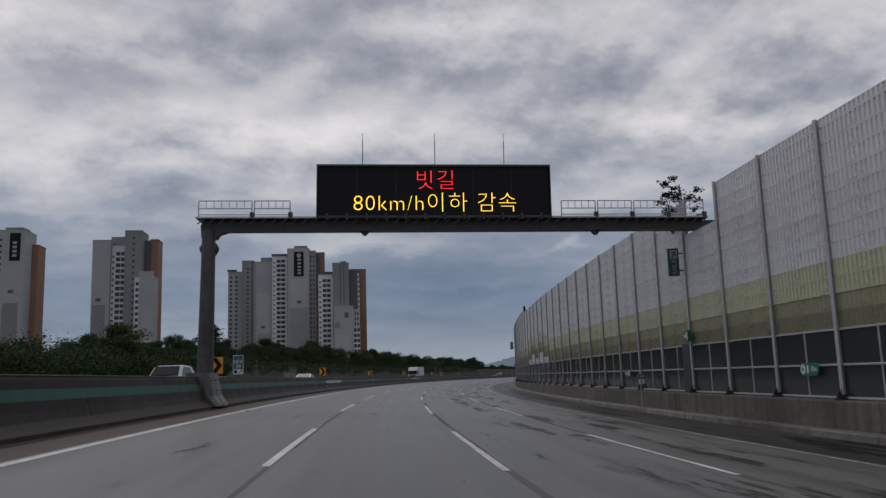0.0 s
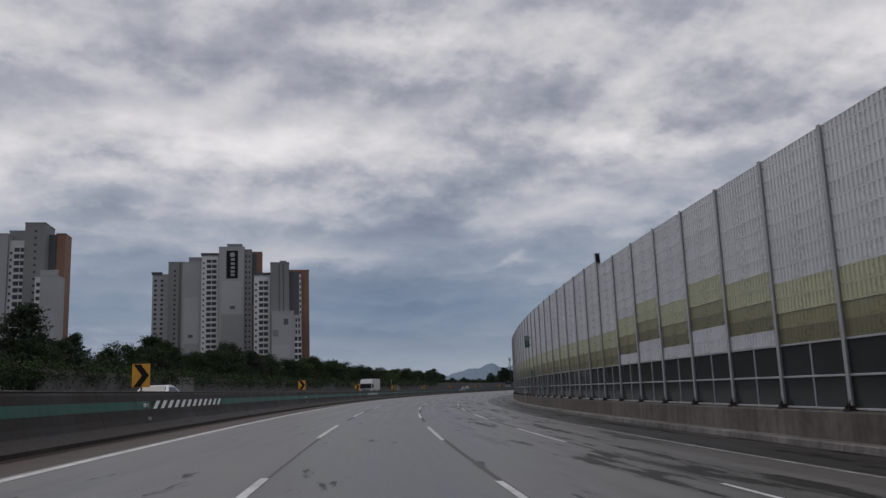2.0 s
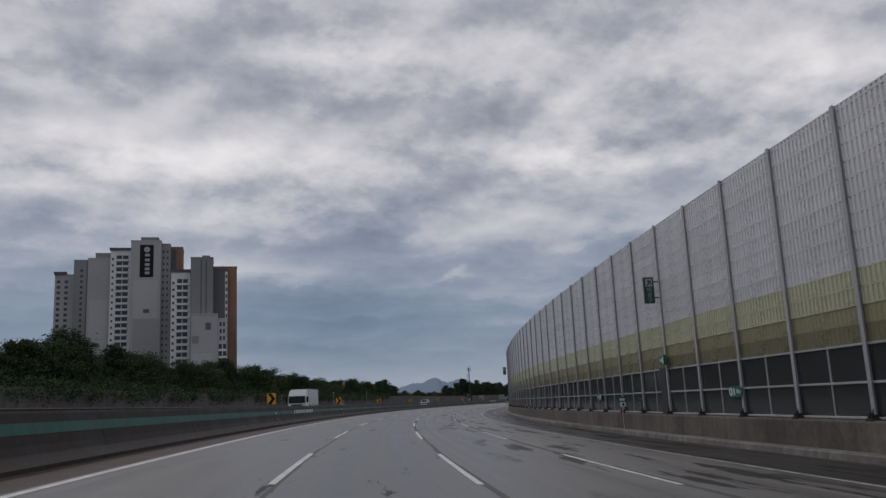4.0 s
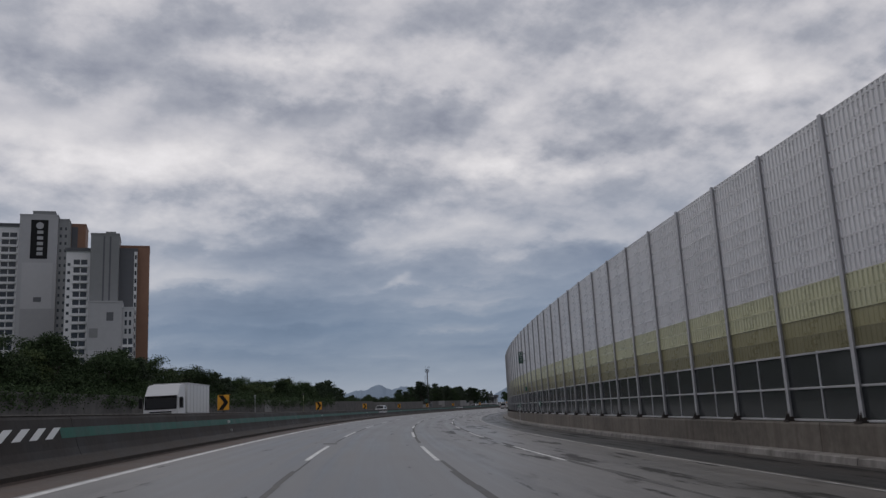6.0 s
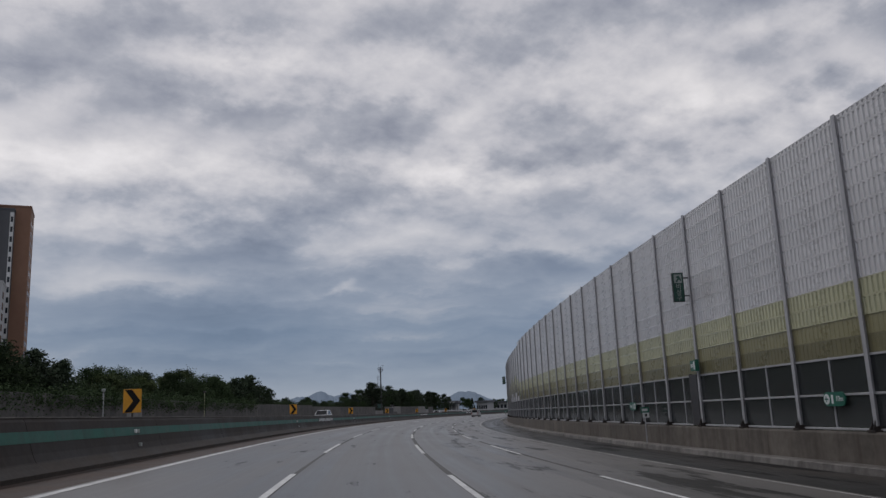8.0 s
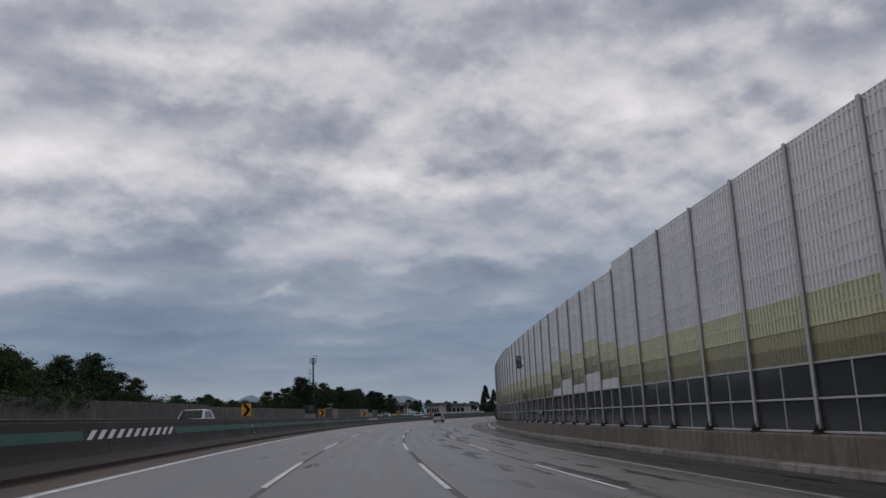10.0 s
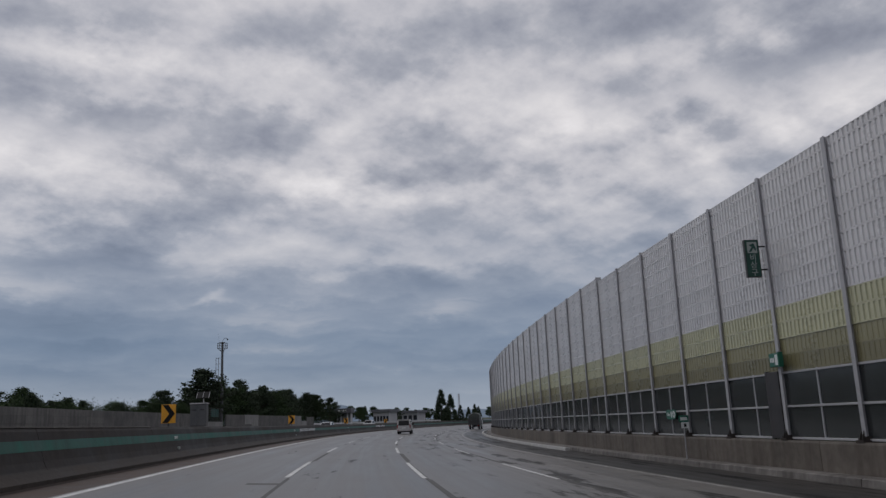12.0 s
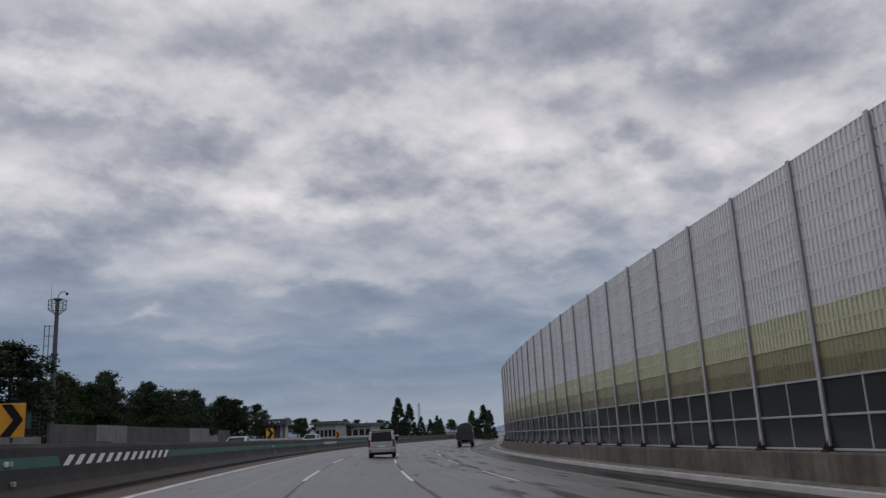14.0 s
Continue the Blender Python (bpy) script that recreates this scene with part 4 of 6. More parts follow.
for side, places in ((1, (24.7, 127.5, 224.8, 325.0)), (-1, (45.4, 148.3, 244.6, 344.8))):
    one = guide_sign(side)
    one.matrix_basis = stand(places[0], WALL - 0.14, 1.93)
    for s in places[1:]:
        copy_thing(one, stand(s, WALL - 0.14, 1.93))


def marker(s, upper, lower):
    t = thing("distance_marker", stand(s, WALL - 0.55, 0.20), "green and white kilometre marker on a thin grey post", "road marker", "kilometre markers")
    bm = fresh()
    rod(bm, (0, 0, 0), (0, 0, 1.55), 0.028)
    part("post", bm, STEEL, t)
    bm = fresh()
    box(bm, -0.20, 0.20, -0.04, -0.03, 1.40, 1.66, 0.003)
    part("upper_plate", bm, SIGN_GREEN, t)
    bm = fresh()
    box(bm, -0.12, 0.20, -0.04, -0.03, 1.16, 1.395, 0.003)
    part("lower_plate", bm, SIGN_WHITE, t)
    writing("writing", upper, 0.22, SIGN_WHITE, t, pose(0, -0.043, 1.53), 0.002)
    writing("writing", lower, 0.22, BLACK, t, pose(0.04, -0.043, 1.28), 0.002)


marker(41.5, "174", "0")
for s in (141.5, 241.3, 342.4):
    t = thing("distance_marker", stand(s, WALL - 0.55, 0.20), "grey kilometre marker on a thin post by the parapet", "road marker", "kilometre markers")
    bm = fresh()
    rod(bm, (0, 0, 0), (0, 0, 1.55), 0.028)
    part("post", bm, STEEL, t)
    bm = fresh()
    box(bm, -0.20, 0.20, -0.04, -0.03, 1.40, 1.66, 0.003)
    part("upper_plate", bm, SIGN_GREEN, t)
    bm = fresh()
    box(bm, -0.12, 0.20, -0.04, -0.03, 1.16, 1.395, 0.003)
    part("lower_plate", bm, SIGN_WHITE, t)
    bars("bar", t, -0.041, SIGN_WHITE, [(0, 1.53, 0.28, 0.12)])
    bars("bar", t, -0.041, BLACK, [(0.04, 1.28, 0.1, 0.13)])

t = thing("signal_box", stand(FIRST + BAY * 19, WALL, 9.41), "small dark box beside the raised top of a barrier post", "control box")
bm = fresh()
box(bm, -0.16, -0.13, -0.10, 0.10, 0.0, 0.72)
box(bm, -0.13, 0.10, -0.012, 0.012, 0.0, 0.72)
part("bracket", bm, STEEL, t)
bm = fresh()
box(bm, -0.12, 0.10, -0.20, -0.02, 0.18, 0.68, 0.012)
part("case", bm, BLACK, t)
bm = fresh()
box(bm, -0.18, 0.13, -0.22, 0.11, 0.72, 0.75, 0.005)
part("lid", bm, STEEL, t)

# ---- far concrete wall across the opposite carriageway ----
FW = -26.4
far_wall = thing("far_wall", Matrix.Identity(4), "stained grey concrete panel wall along the opposite carriageway", "wall", kind="structure")
OLD_WALL = surface("old_wall_concrete", (0.052, 0.050, 0.049), (0.135, 0.129, 0.123), 0.8, (0.7, 0.9), bump=0.3, streak=((0.045, 0.044, 0.041), 0.25), spread=0.10)
PALE_WALL = surface("patched_wall_concrete", (0.17, 0.168, 0.165), (0.26, 0.255, 0.25), 0.5, (0.7, 0.9), bump=0.3, streak=((0.10, 0.10, 0.095), 0.5), spread=0.1)
COURSED_WALL = surface("coursed_wall_concrete", (0.085, 0.082, 0.078), (0.165, 0.158, 0.15), 0.5, (0.7, 0.9), bump=0.3, streak=((0.05, 0.048, 0.044), 0.75), spread=0.14)


def wall_piece(s0, s1, z0, z1, mat, thick=0.10):
    run("wall_panel", [(FW - 0.12, z0), (FW - 0.12, z1), (FW + thick, z1), (FW + thick, z0)], s0, s1, mat, 2.0, closed=True, parent=far_wall)


s, i = 110.0, 15
while s < 335:
    h = 2.55 + 0.10 * math.sin(s * 0.03)
    wall_piece(s, s + 3.94, -0.1, h, PALE_WALL if i in (22, 23, 57) else OLD_WALL)
    run("wall_pier", [(FW - 0.14, -0.1), (FW - 0.14, h + 0.02), (FW + 0.115, h + 0.02), (FW + 0.115, -0.1)], s + 3.94, s + 4.12, OLD_WALL, 0.2, closed=True, parent=far_wall)
    s, i = s + 4.12, i + 1
while s < 365:
    wall_piece(s, s + 7.72, -0.1, 2.58, OLD_WALL)
    s += 7.75
# cast courses laid one on another
while s < 389:
    for c in range(4):
        wall_piece(s, s + 3.86, -0.1 + 0.62 * c, 0.49 + 0.62 * c, COURSED_WALL, 0.10 + 0.012 * ((c + int(s)) % 2))
    wall_piece(s, s + 3.88, -0.1, 2.34, OLD_WALL, 0.07)
    s += 3.88
while s < 420:
    wall_piece(s, s + 7.72, -0.1, 2.36, OLD_WALL)
    s += 7.75
wall_piece(420.3, 424.0, -0.1, 2.36, OLD_WALL)
wall_piece(433.6, 443.0, -0.1, 2.4, OLD_WALL)
wall_piece(443.05, 446.6, 0.95, 2.45, PALE_WALL)
wall_piece(443.05, 446.6, -0.1, 0.93, OLD_WALL)
wall_piece(446.65, 450.4, -0.1, 2.45, PALE_WALL)
wall_piece(450.45, 469.6, -0.1, 2.4, OLD_WALL)
wall_piece(469.7, 477.2, -0.1, 2.4, PALE_WALL)
wall_piece(477.3, 481.0, -0.1, 1.4, PALE_WALL)
wall_piece(481.1, 486.0, -0.1, 2.2, OLD_WALL)
run("far_kerb", [(FW + 0.1, 0), (FW + 0.1, 0.2), (FW + 0.5, 0.2), (FW + 0.5, 0)], 40, 600, KERB, 4, closed=True, label="low concrete kerb along the far wall", kind="structure", category="kerb")
for s, o, h, mat, text in ((276.5, -25.9, 2.9, STEEL, "grey steel roadside post with a pale cap"), (306.0, -25.9, 3.5, PALE_PANEL, "thin yellowish roadside post with a small cap")):
    t = thing("roadside_post", stand(s, o, 0.2), text, "post")
    bm = fresh()
    rod(bm, (0, 0, -0.2), (0, 0, h), 0.07 if mat is STEEL else 0.035, n=10)
    part("post", bm, mat, t)
    bm = fresh()
    box(bm, -0.16, 0.16, -0.12, 0.12, h, h + 0.22, 0.03)
    part("cap", bm, DULL_WHITE if mat is STEEL else DARK_STEEL, t)
# steel guard rail of the opposite carriageway before the wall begins and after it ends
for a, b in ((-60, 110), (486, 600)):
    rail = thing("guard_rail", Matrix.Identity(4), "grey steel guard rail beside the opposite carriageway", "guard rail", kind="structure")
    run("rail_beam", [(FW, 0.55), (FW + 0.05, 0.62), (FW, 0.70), (FW + 0.05, 0.78), (FW, 0.86), (FW - 0.03, 0.70)], a, b, STEEL, 4, closed=True, parent=rail)
    s = a + 1
    while s < b:
        bm = fresh()
        box(bm, -0.06, 0.06, -0.06, 0.06, 0, 0.85)
        part("post", bm, STEEL, rail, m=stand(s, FW - 0.1, 0))
        s += 4.0

# ---- trees ----
BARK = surface("dark_bark", (0.030, 0.024, 0.018), (0.075, 0.060, 0.045), 4, (0.8, 0.95), bump=0.6)
LEAF = leaf_material("broad_leaves", (0.023, 0.041, 0.018), (0.052, 0.080, 0.033))
NEEDLE = leaf_material("pine_needles", (0.030, 0.046, 0.028), (0.062, 0.084, 0.050))
PALE_LEAF = leaf_material("pale_leaves", (0.040, 0.060, 0.023), (0.085, 0.11, 0.044))


def leaf_mesh(name, clumps, leaf, per, mat, rng, flat=0.6):
    """Many small bent leaves scattered in uneven clumps."""
    verts, faces = [], []
    for c, r in clumps:
        for _ in range(per):
            d = Vector((rng.gauss(0, 1), rng.gauss(0, 1), rng.gauss(0, flat)))
            p = c + d * (r * 0.55)
            u = Vector((rng.uniform(-1, 1), rng.uniform(-1, 1), rng.uniform(-0.7, 0.7))).normalized()
            v = u.cross(Vector((rng.uniform(-1, 1), rng.uniform(-1, 1), rng.uniform(-1, 1)))).normalized()
            a = leaf * rng.uniform(0.6, 1.3)
            k = len(verts)
            verts += [tuple(p - u * a), tuple(p + v * a * 0.45), tuple(p + u * a), tuple(p - v * a * 0.45)]
            faces.append((k, k + 1, k + 2, k + 3))
    me = bpy.data.meshes.new(name)
    me.from_pydata(verts, [], faces)
    me.materials.append(mat)
    return me


def broad_tree(seed, h, mat=None, wide=0.42):
    rng = random.Random(seed)
    t = thing("tree", Matrix.Identity(4), "dark green leafy tree with an uneven crown", "tree", "trees behind the far wall")
    bm = fresh()
    knee = Vector((rng.uniform(-0.2, 0.2), rng.uniform(-0.2, 0.2), h * 0.35))
    rod(bm, (0, 0, -0.6), knee, h * 0.026, h * 0.019)
    tips = []
    for i in range(7):
        a = 6.283 * i / 7 + rng.uniform(-0.3, 0.3)
        tip = knee + Vector((math.cos(a) * h * rng.uniform(0.15, wide * 0.75), math.sin(a) * h * rng.uniform(0.15, wide * 0.75), h * rng.uniform(0.15, 0.5)))
        rod(bm, knee, tip, h * 0.012, h * 0.004, n=6)
        tips.append(tip)
    top = knee + Vector((rng.uniform(-0.4, 0.4), rng.uniform(-0.4, 0.4), h * 0.52))
    rod(bm, knee, top, h * 0.014, h * 0.004, n=6)
    tips.append(top)
    part("trunk", bm, BARK, t)
    clumps = [(p, h * rng.uniform(0.10, 0.16)) for p in tips]
    for _ in range(34):
        a, q, z = rng.uniform(0, 6.283), rng.random() ** 0.5, rng.uniform(0.30, 0.97)
        r = h * wide * q * (1.05 - 0.75 * max(0, z - 0.5) / 0.5)
        clumps.append((Vector((r * math.cos(a), r * math.sin(a), h * z)), h * rng.uniform(0.06, 0.13)))
    put("crown", leaf_mesh("crown", clumps, 0.125, 270, mat or LEAF, rng), t)
    return t


def pine_tree(seed, h):
    rng = random.Random(seed)
    t = thing("pine_tree", Matrix.Identity(4), "dark pine tree with ragged spreading branches", "tree", "trees behind the far wall")
    bm = fresh()
    rod(bm, (0, 0, -0.6), (rng.uniform(-0.2, 0.2), 0, h * 0.95), h * 0.022, h * 0.004)
    clumps = []
    for i in range(58):
        z = h * (0.22 + 0.74 * (i / 57.0)) + rng.uniform(-0.2, 0.2)
        reach = h * 0.42 * (1 - (z / h) ** 1.7) + 0.35
        a = i * 2.4 + rng.uniform(-0.6, 0.6)
        q = reach * rng.uniform(0.35, 1.32)
        tip = Vector((math.cos(a) * q, math.sin(a) * q, z + q * rng.uniform(-0.05, 0.55)))
        rod(bm, (0, 0, z), tip, h * 0.006, h * 0.002, n=5)
        for f in (0.4, 0.7, 1.0):
            clumps.append((Vector((tip.x * f, tip.y * f, z + (tip.z - z) * f)), h * rng.uniform(0.028, 0.066)))
    part("trunk", bm, BARK, t)
    put("crown", leaf_mesh("crown", clumps, 0.15, 44, NEEDLE, rng, 0.7), t)
    return t


def cypress(seed, h):
    rng = random.Random(seed)
    t = thing("cypress_tree", Matrix.Identity(4), "tall narrow dark conifer beside the road", "tree", "tall conifers by the road")
    bm = fresh()
    rod(bm, (0, 0, -0.5), (0, 0, h * 0.95), h * 0.02, h * 0.004)
    part("trunk", bm, BARK, t)
    clumps = []
    for _ in range(110):
        z = rng.uniform(0.06, 1.0)
        r = h * 0.25 * (1 - z) ** 0.8 + 0.05
        a = rng.uniform(0, 6.283)
        clumps.append((Vector((r * math.cos(a), r * math.sin(a), z * h)), h * 0.05))
    put("crown", leaf_mesh("crown", clumps, 0.24, 80, NEEDLE, rng, 0.8), t)
    return t


makers = [broad_tree(11, 7.0), broad_tree(12, 7.4, wide=0.5), broad_tree(13, 6.4, PALE_LEAF), broad_tree(14, 7.0, wide=0.36), pine_tree(15, 7.5), pine_tree(16, 8.2)]
rng = random.Random(21)
used = set()


def plant(kind, s, o, scale, z=0.0, wide=1.0):
    p = at(s, o)
    m = pose(p.x, p.y, p.z + z, 0, 0, rng.uniform(0, 360)) @ Matrix.Diagonal((scale * wide, scale * wide, scale * rng.uniform(0.92, 1.06), 1))
    ob = makers[kind]
    if kind not in used:
        used.add(kind)
        ob.matrix_basis = m
        return ob
    c = copy_thing(ob, m)
    c.matrix_basis = m
    return c


# wanted height of the tree tops over the far carriageway, along the road
TOPS_S = [40, 80, 100, 118, 140, 185, 210, 245, 275, 310, 335, 346, 352, 358, 375, 383, 393, 398, 410, 425, 436, 447, 455, 469, 482, 492, 503, 513, 522]
TOPS_H = [2.8, 3.2, 4.6, 5.5, 6.3, 7.3, 7.0, 6.6, 6.3, 6.4, 6.2, 7.2, 7.0, 3.5, 3.0, 3.5, 4.2, 3.3, 3.7, 4.0, 4.4, 6.1, 7.1, 8.6, 8.5, 7.1, 7.4, 7.0, 5.2]
s = 44.0
while s < 520:
    want = float(np.interp(s, TOPS_S, TOPS_H)) * rng.uniform(0.80, 1.14)
    kind = rng.choice((0, 1, 4, 3, 3, 4) if s < 130 else (0, 1, 1, 2, 3, 4) if s < 340 else (4, 5, 4, 5, 0, 3))
    full = (7.0, 7.4, 6.4, 7.0, 7.5, 8.2)[kind]
    plant(kind, s, rng.uniform(-36, -30.0), want / full)
    if rng.random() < 0.75 and not 426 < s < 446:
        kind = rng.choice((0, 1, 3))
        plant(kind, s + rng.uniform(-1, 1), rng.uniform(-48, -38), want * 0.98 / (7.0, 7.4, 0, 7.0)[kind])
    s += rng.uniform(2.3, 3.4)
# feature trees
plant(2, 84, -29.5, 0.98)
plant(4, 118, -31.5, 1.06)
plant(4, 435, -30.2, 1.16, wide=1.35)
plant(5, 428, -33.5, 0.72, wide=1.2)
plant(5, 455, -30.5, 0.95)
plant(0, 40.0, 17.5, 1.1, 0.4)


def bush_row(name, label, s0, s1, o0, o1, h0, h1, mat, count, per, seed):
    """Undergrowth that cannot be counted: one object."""
    rng = random.Random(seed)
    clumps = []
    for _ in range(count):
        s, o = rng.uniform(s0, s1), rng.uniform(o0, o1)
        p = at(s, o)
        clumps.append((p + Vector((0, 0, rng.uniform(h0, h1))), rng.uniform(0.5, 1.1)))
    ob = put(name, leaf_mesh(name, clumps, 0.12, per, mat, rng, 0.7))
    tagged(ob, label, "undergrowth", "", "stuff")


bush_row("undergrowth", "dense dark shrubs filling the space under the trees", 40, 356, -44, -29, 0.8, 3.9, LEAF, 2600, 84, 3)
bush_row("undergrowth_low", "low dark shrubs behind the far wall", 356, 520, -44, -29, 0.4, 3.1, LEAF, 1300, 60, 13)
bush_row("creeper", "green creeper hanging over the top of the far wall", 95, 330, -26.95, -26.15, 1.7, 2.8, LEAF, 760, 90, 4)
bush_row("hedge", "low clipped hedge and weeds beside the opposite carriageway", 46, 135, -28.6, -26.9, 0.3, 2.7, LEAF, 620, 60, 6)
bush_row("bank_shrubs", "dark shrubs on the bank behind the noise barrier panes", -40, 462, WALL + 1.6, WALL + 5.5, 0.3, 3.2, NEEDLE, 1300, 40, 8)

# weed tree growing through the gantry's walkway at the barrier
rngw = random.Random(9)
t = thing("small_tree", stand(36.0, 13.5, 0.88), "thin straggly small tree rising behind the gantry end", "tree")
bm = fresh()
rod(bm, (0.6, 0.8, 4.5), (0.1, 0, 9.6), 0.05, 0.015, n=6)
tips = []
for i in range(34):
    z = rngw.uniform(7.3, 9.7)
    tip = Vector((rngw.uniform(-0.75, 0.9), rngw.uniform(-0.5, 0.5), z + rngw.uniform(0.0, 0.45)))
    rod(bm, (0.15, 0.05, z - 0.3), tip, 0.014, 0.005, n=5)
    tips.append((tip, 0.22))
part("stem", bm, BARK, t)
put("leaves", leaf_mesh("leaves", tips, 0.09, 40, NEEDLE, rngw, 0.5), t)

# ---- apartment towers ----
TURN = 9.9
HOUSE = pose(0, 0, 0, 0, 0, TURN)


def off_scale(p, k):
    """Everything k times as far from the point p, and k times as large."""
    return Matrix.Translation(p) @ Matrix.Scale(k, 4) @ Matrix.Translation(-Vector(p))


NEAR_HOUSES = off_scale((-4.6, 36.0, 1.3), 0.94) @ HOUSE
FAR_HOUSES = off_scale((-3.0, 20.0, 1.3), 1.05) @ HOUSE
LIGHT_WALL = surface("light_grey_render", (0.34, 0.34, 0.355), (0.395, 0.395, 0.41), 0.06, (0.7, 0.85), spread=0)
MID_WALL = surface("mid_grey_render", (0.20, 0.205, 0.21), (0.24, 0.245, 0.25), 0.06, (0.7, 0.85), spread=0)
WHITE_WALL = surface("white_render", (0.64, 0.64, 0.65), (0.72, 0.72, 0.73), 0.06, (0.7, 0.85), spread=0)
# cladding and fascias; also the painted shade of recesses on the towers
DARK_WALL = surface("dark_cladding_and_recess_shade", (0.085, 0.088, 0.10), (0.11, 0.113, 0.125), 0.06, (0.5, 0.7), spread=0)
# a darker grey than the light wall, laid over the lower storeys
SHADE_WALL = surface("lower_grey_render", (0.29, 0.29, 0.30), (0.335, 0.335, 0.345), 0.06, (0.7, 0.85), spread=0)
PALE_FIELD = surface("pale_grey_render", (0.39, 0.39, 0.405), (0.445, 0.445, 0.46), 0.06, (0.7, 0.85), spread=0)
RUST_WALL = surface("rust_brown_render", (0.235, 0.126, 0.084), (0.29, 0.162, 0.110), 0.06, (0.7, 0.85), spread=0)
GLASS = plain("dark_window_glass", (0.025, 0.03, 0.038), 0.12)
SLAB = solid("balcony_slab", WHITE_WALL, -0.5, 0.5, -0.5, 0.0, 0, 0.35)
LITE = solid("window", GLASS, -0.5, 0.5, -0.02, 0.06, 0, 1.0)
FRAME = solid("window_frame", WHITE_WALL, -0.5, 0.5, -0.05, 0.02, 0, 1.0)
STOREY = 2.8


class Tower:
    """One apartment house: blocks of wall with rows of windows, seen across the trees."""

    def __init__(self, label, where):
        self.ob = thing("apartment_building", where, label, "apartment building", "apartment buildings")

    def block(self, r0, r1, d, depth, z1, mat, z0=-3.0, name="wall", label=""):
        bm = fresh()
        box(bm, r0, r1, d, d + depth, z0, z1)
        part(name, bm, mat, self.ob, label)
        bm = fresh()
        box(bm, r0 - 0.12, r1 + 0.12, d - 0.12, d + depth + 0.12, z1, z1 + 0.5)
        part("roof_edge", bm, mat, self.ob)

    def patch(self, r0, r1, d, z0, z1, mat, name="wall_field", label=""):
        bm = fresh()
        box(bm, r0, r1, d - 0.06, d - 0.005, z0, z1)
        part(name, bm, mat, self.ob, label)

    def windows(self, r0, r1, d, z0, z1, tall=1.5, slab=False):
        z = z1 - STOREY * 0.8
        while z > z0:
            m = pose((r0 + r1) / 2, d, z) @ Matrix.Diagonal((r1 - r0, 1, tall, 1))
            put("window", LITE, self.ob, "", m)
            if slab:
                put("window_mullion", FRAME, self.ob, "", pose((r0 + r1) / 2, d - 0.03, z) @ Matrix.Diagonal((0.3, 1, tall, 1)))
                put("balcony_slab", SLAB, self.ob, "", pose((r0 + r1) / 2, d, z - 0.95) @ Matrix.Diagonal((r1 - r0 + 0.5, 1.2, 1.9, 1)))
            z -= STOREY

    def side_windows(self, r, d0, d1, z0, z1, tall=1.4):
        """Windows in the wall that faces along +x of the house."""
        z = z1 - STOREY * 0.8
        while z > z0:
            put("window", LITE, self.ob, "", pose(r, (d0 + d1) / 2, z, 0, 0, 90) @ Matrix.Diagonal((d1 - d0, 1, tall, 1)))
            z -= STOREY


h = Tower("grey and rust-brown apartment tower with a lower front wing", NEAR_HOUSES)
h.block(-3.4, 5.6, 452, 14, 65.6, MID_WALL)
# shade of two upright recesses, drawn as flat dark strips on the wall
for x in (0.6, 2.6):
    h.patch(x, x + 0.5, 452, 0, 65, DARK_WALL, "recess_shade")
h.block(1.2, 4.2, 455, 6, 66.8, MID_WALL, 65.5, "roof_house")
h.block(5.6, 11.5, 456, 3, 61.2, DARK_WALL)
h.patch(10.5, 11.48, 456, 0, 60.5, WHITE_WALL)
h.windows(10.7, 11.3, 455.93, 4, 60, 1.5)
h.block(5.6, 15.4, 459, 12, 62.8, RUST_WALL)
h.side_windows(15.42, 461, 462.4, 4, 60)
h.side_windows(15.42, 465, 466.4, 4, 60)
h.block(-11.3, -3.6, 456, 12, 60.2, WHITE_WALL)
h.block(-11.6, -3.4, 455.4, 4, 61.0, DARK_WALL, 60.4, "roof_canopy")
h.windows(-8.9, -4.6, 456, 4, 58, 1.7, True)
h.windows(-10.8, -9.9, 456, 4, 57.5, 1.0)
h.block(-2.7, 7.6, 440, 12, 40.4, LIGHT_WALL)
h.patch(-2.4, 5.6, 440, 12, 25, PALE_FIELD)
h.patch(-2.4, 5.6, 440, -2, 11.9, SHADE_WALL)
# shaded openings laid on the front as flat dark fields
h.patch(2.9, 5.0, 440, 34.4, 37.2, DARK_WALL, "recess_shade")
h.patch(-2.2, 0.4, 440, 29, 32, MID_WALL, "recess_shade")
h.patch(0.6, 3.0, 440 - 0.06, 15.2, 17.0, DARK_WALL, "bar")
h.block(7.6, 11.1, 441, 11, 38.5, PALE_FIELD)
for x in (8.4, 9.7):
    h.windows(x, x + 0.7, 441, 29, 38, 1.7)
h.windows(8.0, 10.9, 441, 2, 29, 1.9, True)
h.side_windows(11.12, 443, 446, 2, 37, 1.8)

h = Tower("tall grey apartment tower with a dark banner and rust-brown rear block", NEAR_HOUSES)
h.block(-30.0, -17.2, 482, 14, 78.8, LIGHT_WALL)
h.block(-26.0, -18.5, 484, 8, 80.6, MID_WALL, 78.0, "roof_house")
h.block(-17.2, -13.5, 483.5, 14, 77.6, MID_WALL)
h.patch(-26.2, -20.4, 482, 62.5, 77.2, BLACK, "banner", "dark upright banner")
for z in (72.5, 70.3, 68.2, 66.2, 64.4):
    h.patch(-24.0, -22.0, 481.9, z - 0.6, z + 0.6, LIGHT_WALL, "bar")
bm = fresh()
rod(bm, (-23.2, 481.93, 75.0), (-23.2, 481.85, 75.0), 1.3, n=14)
part("emblem", bm, LIGHT_WALL, h.ob, "pale round emblem")
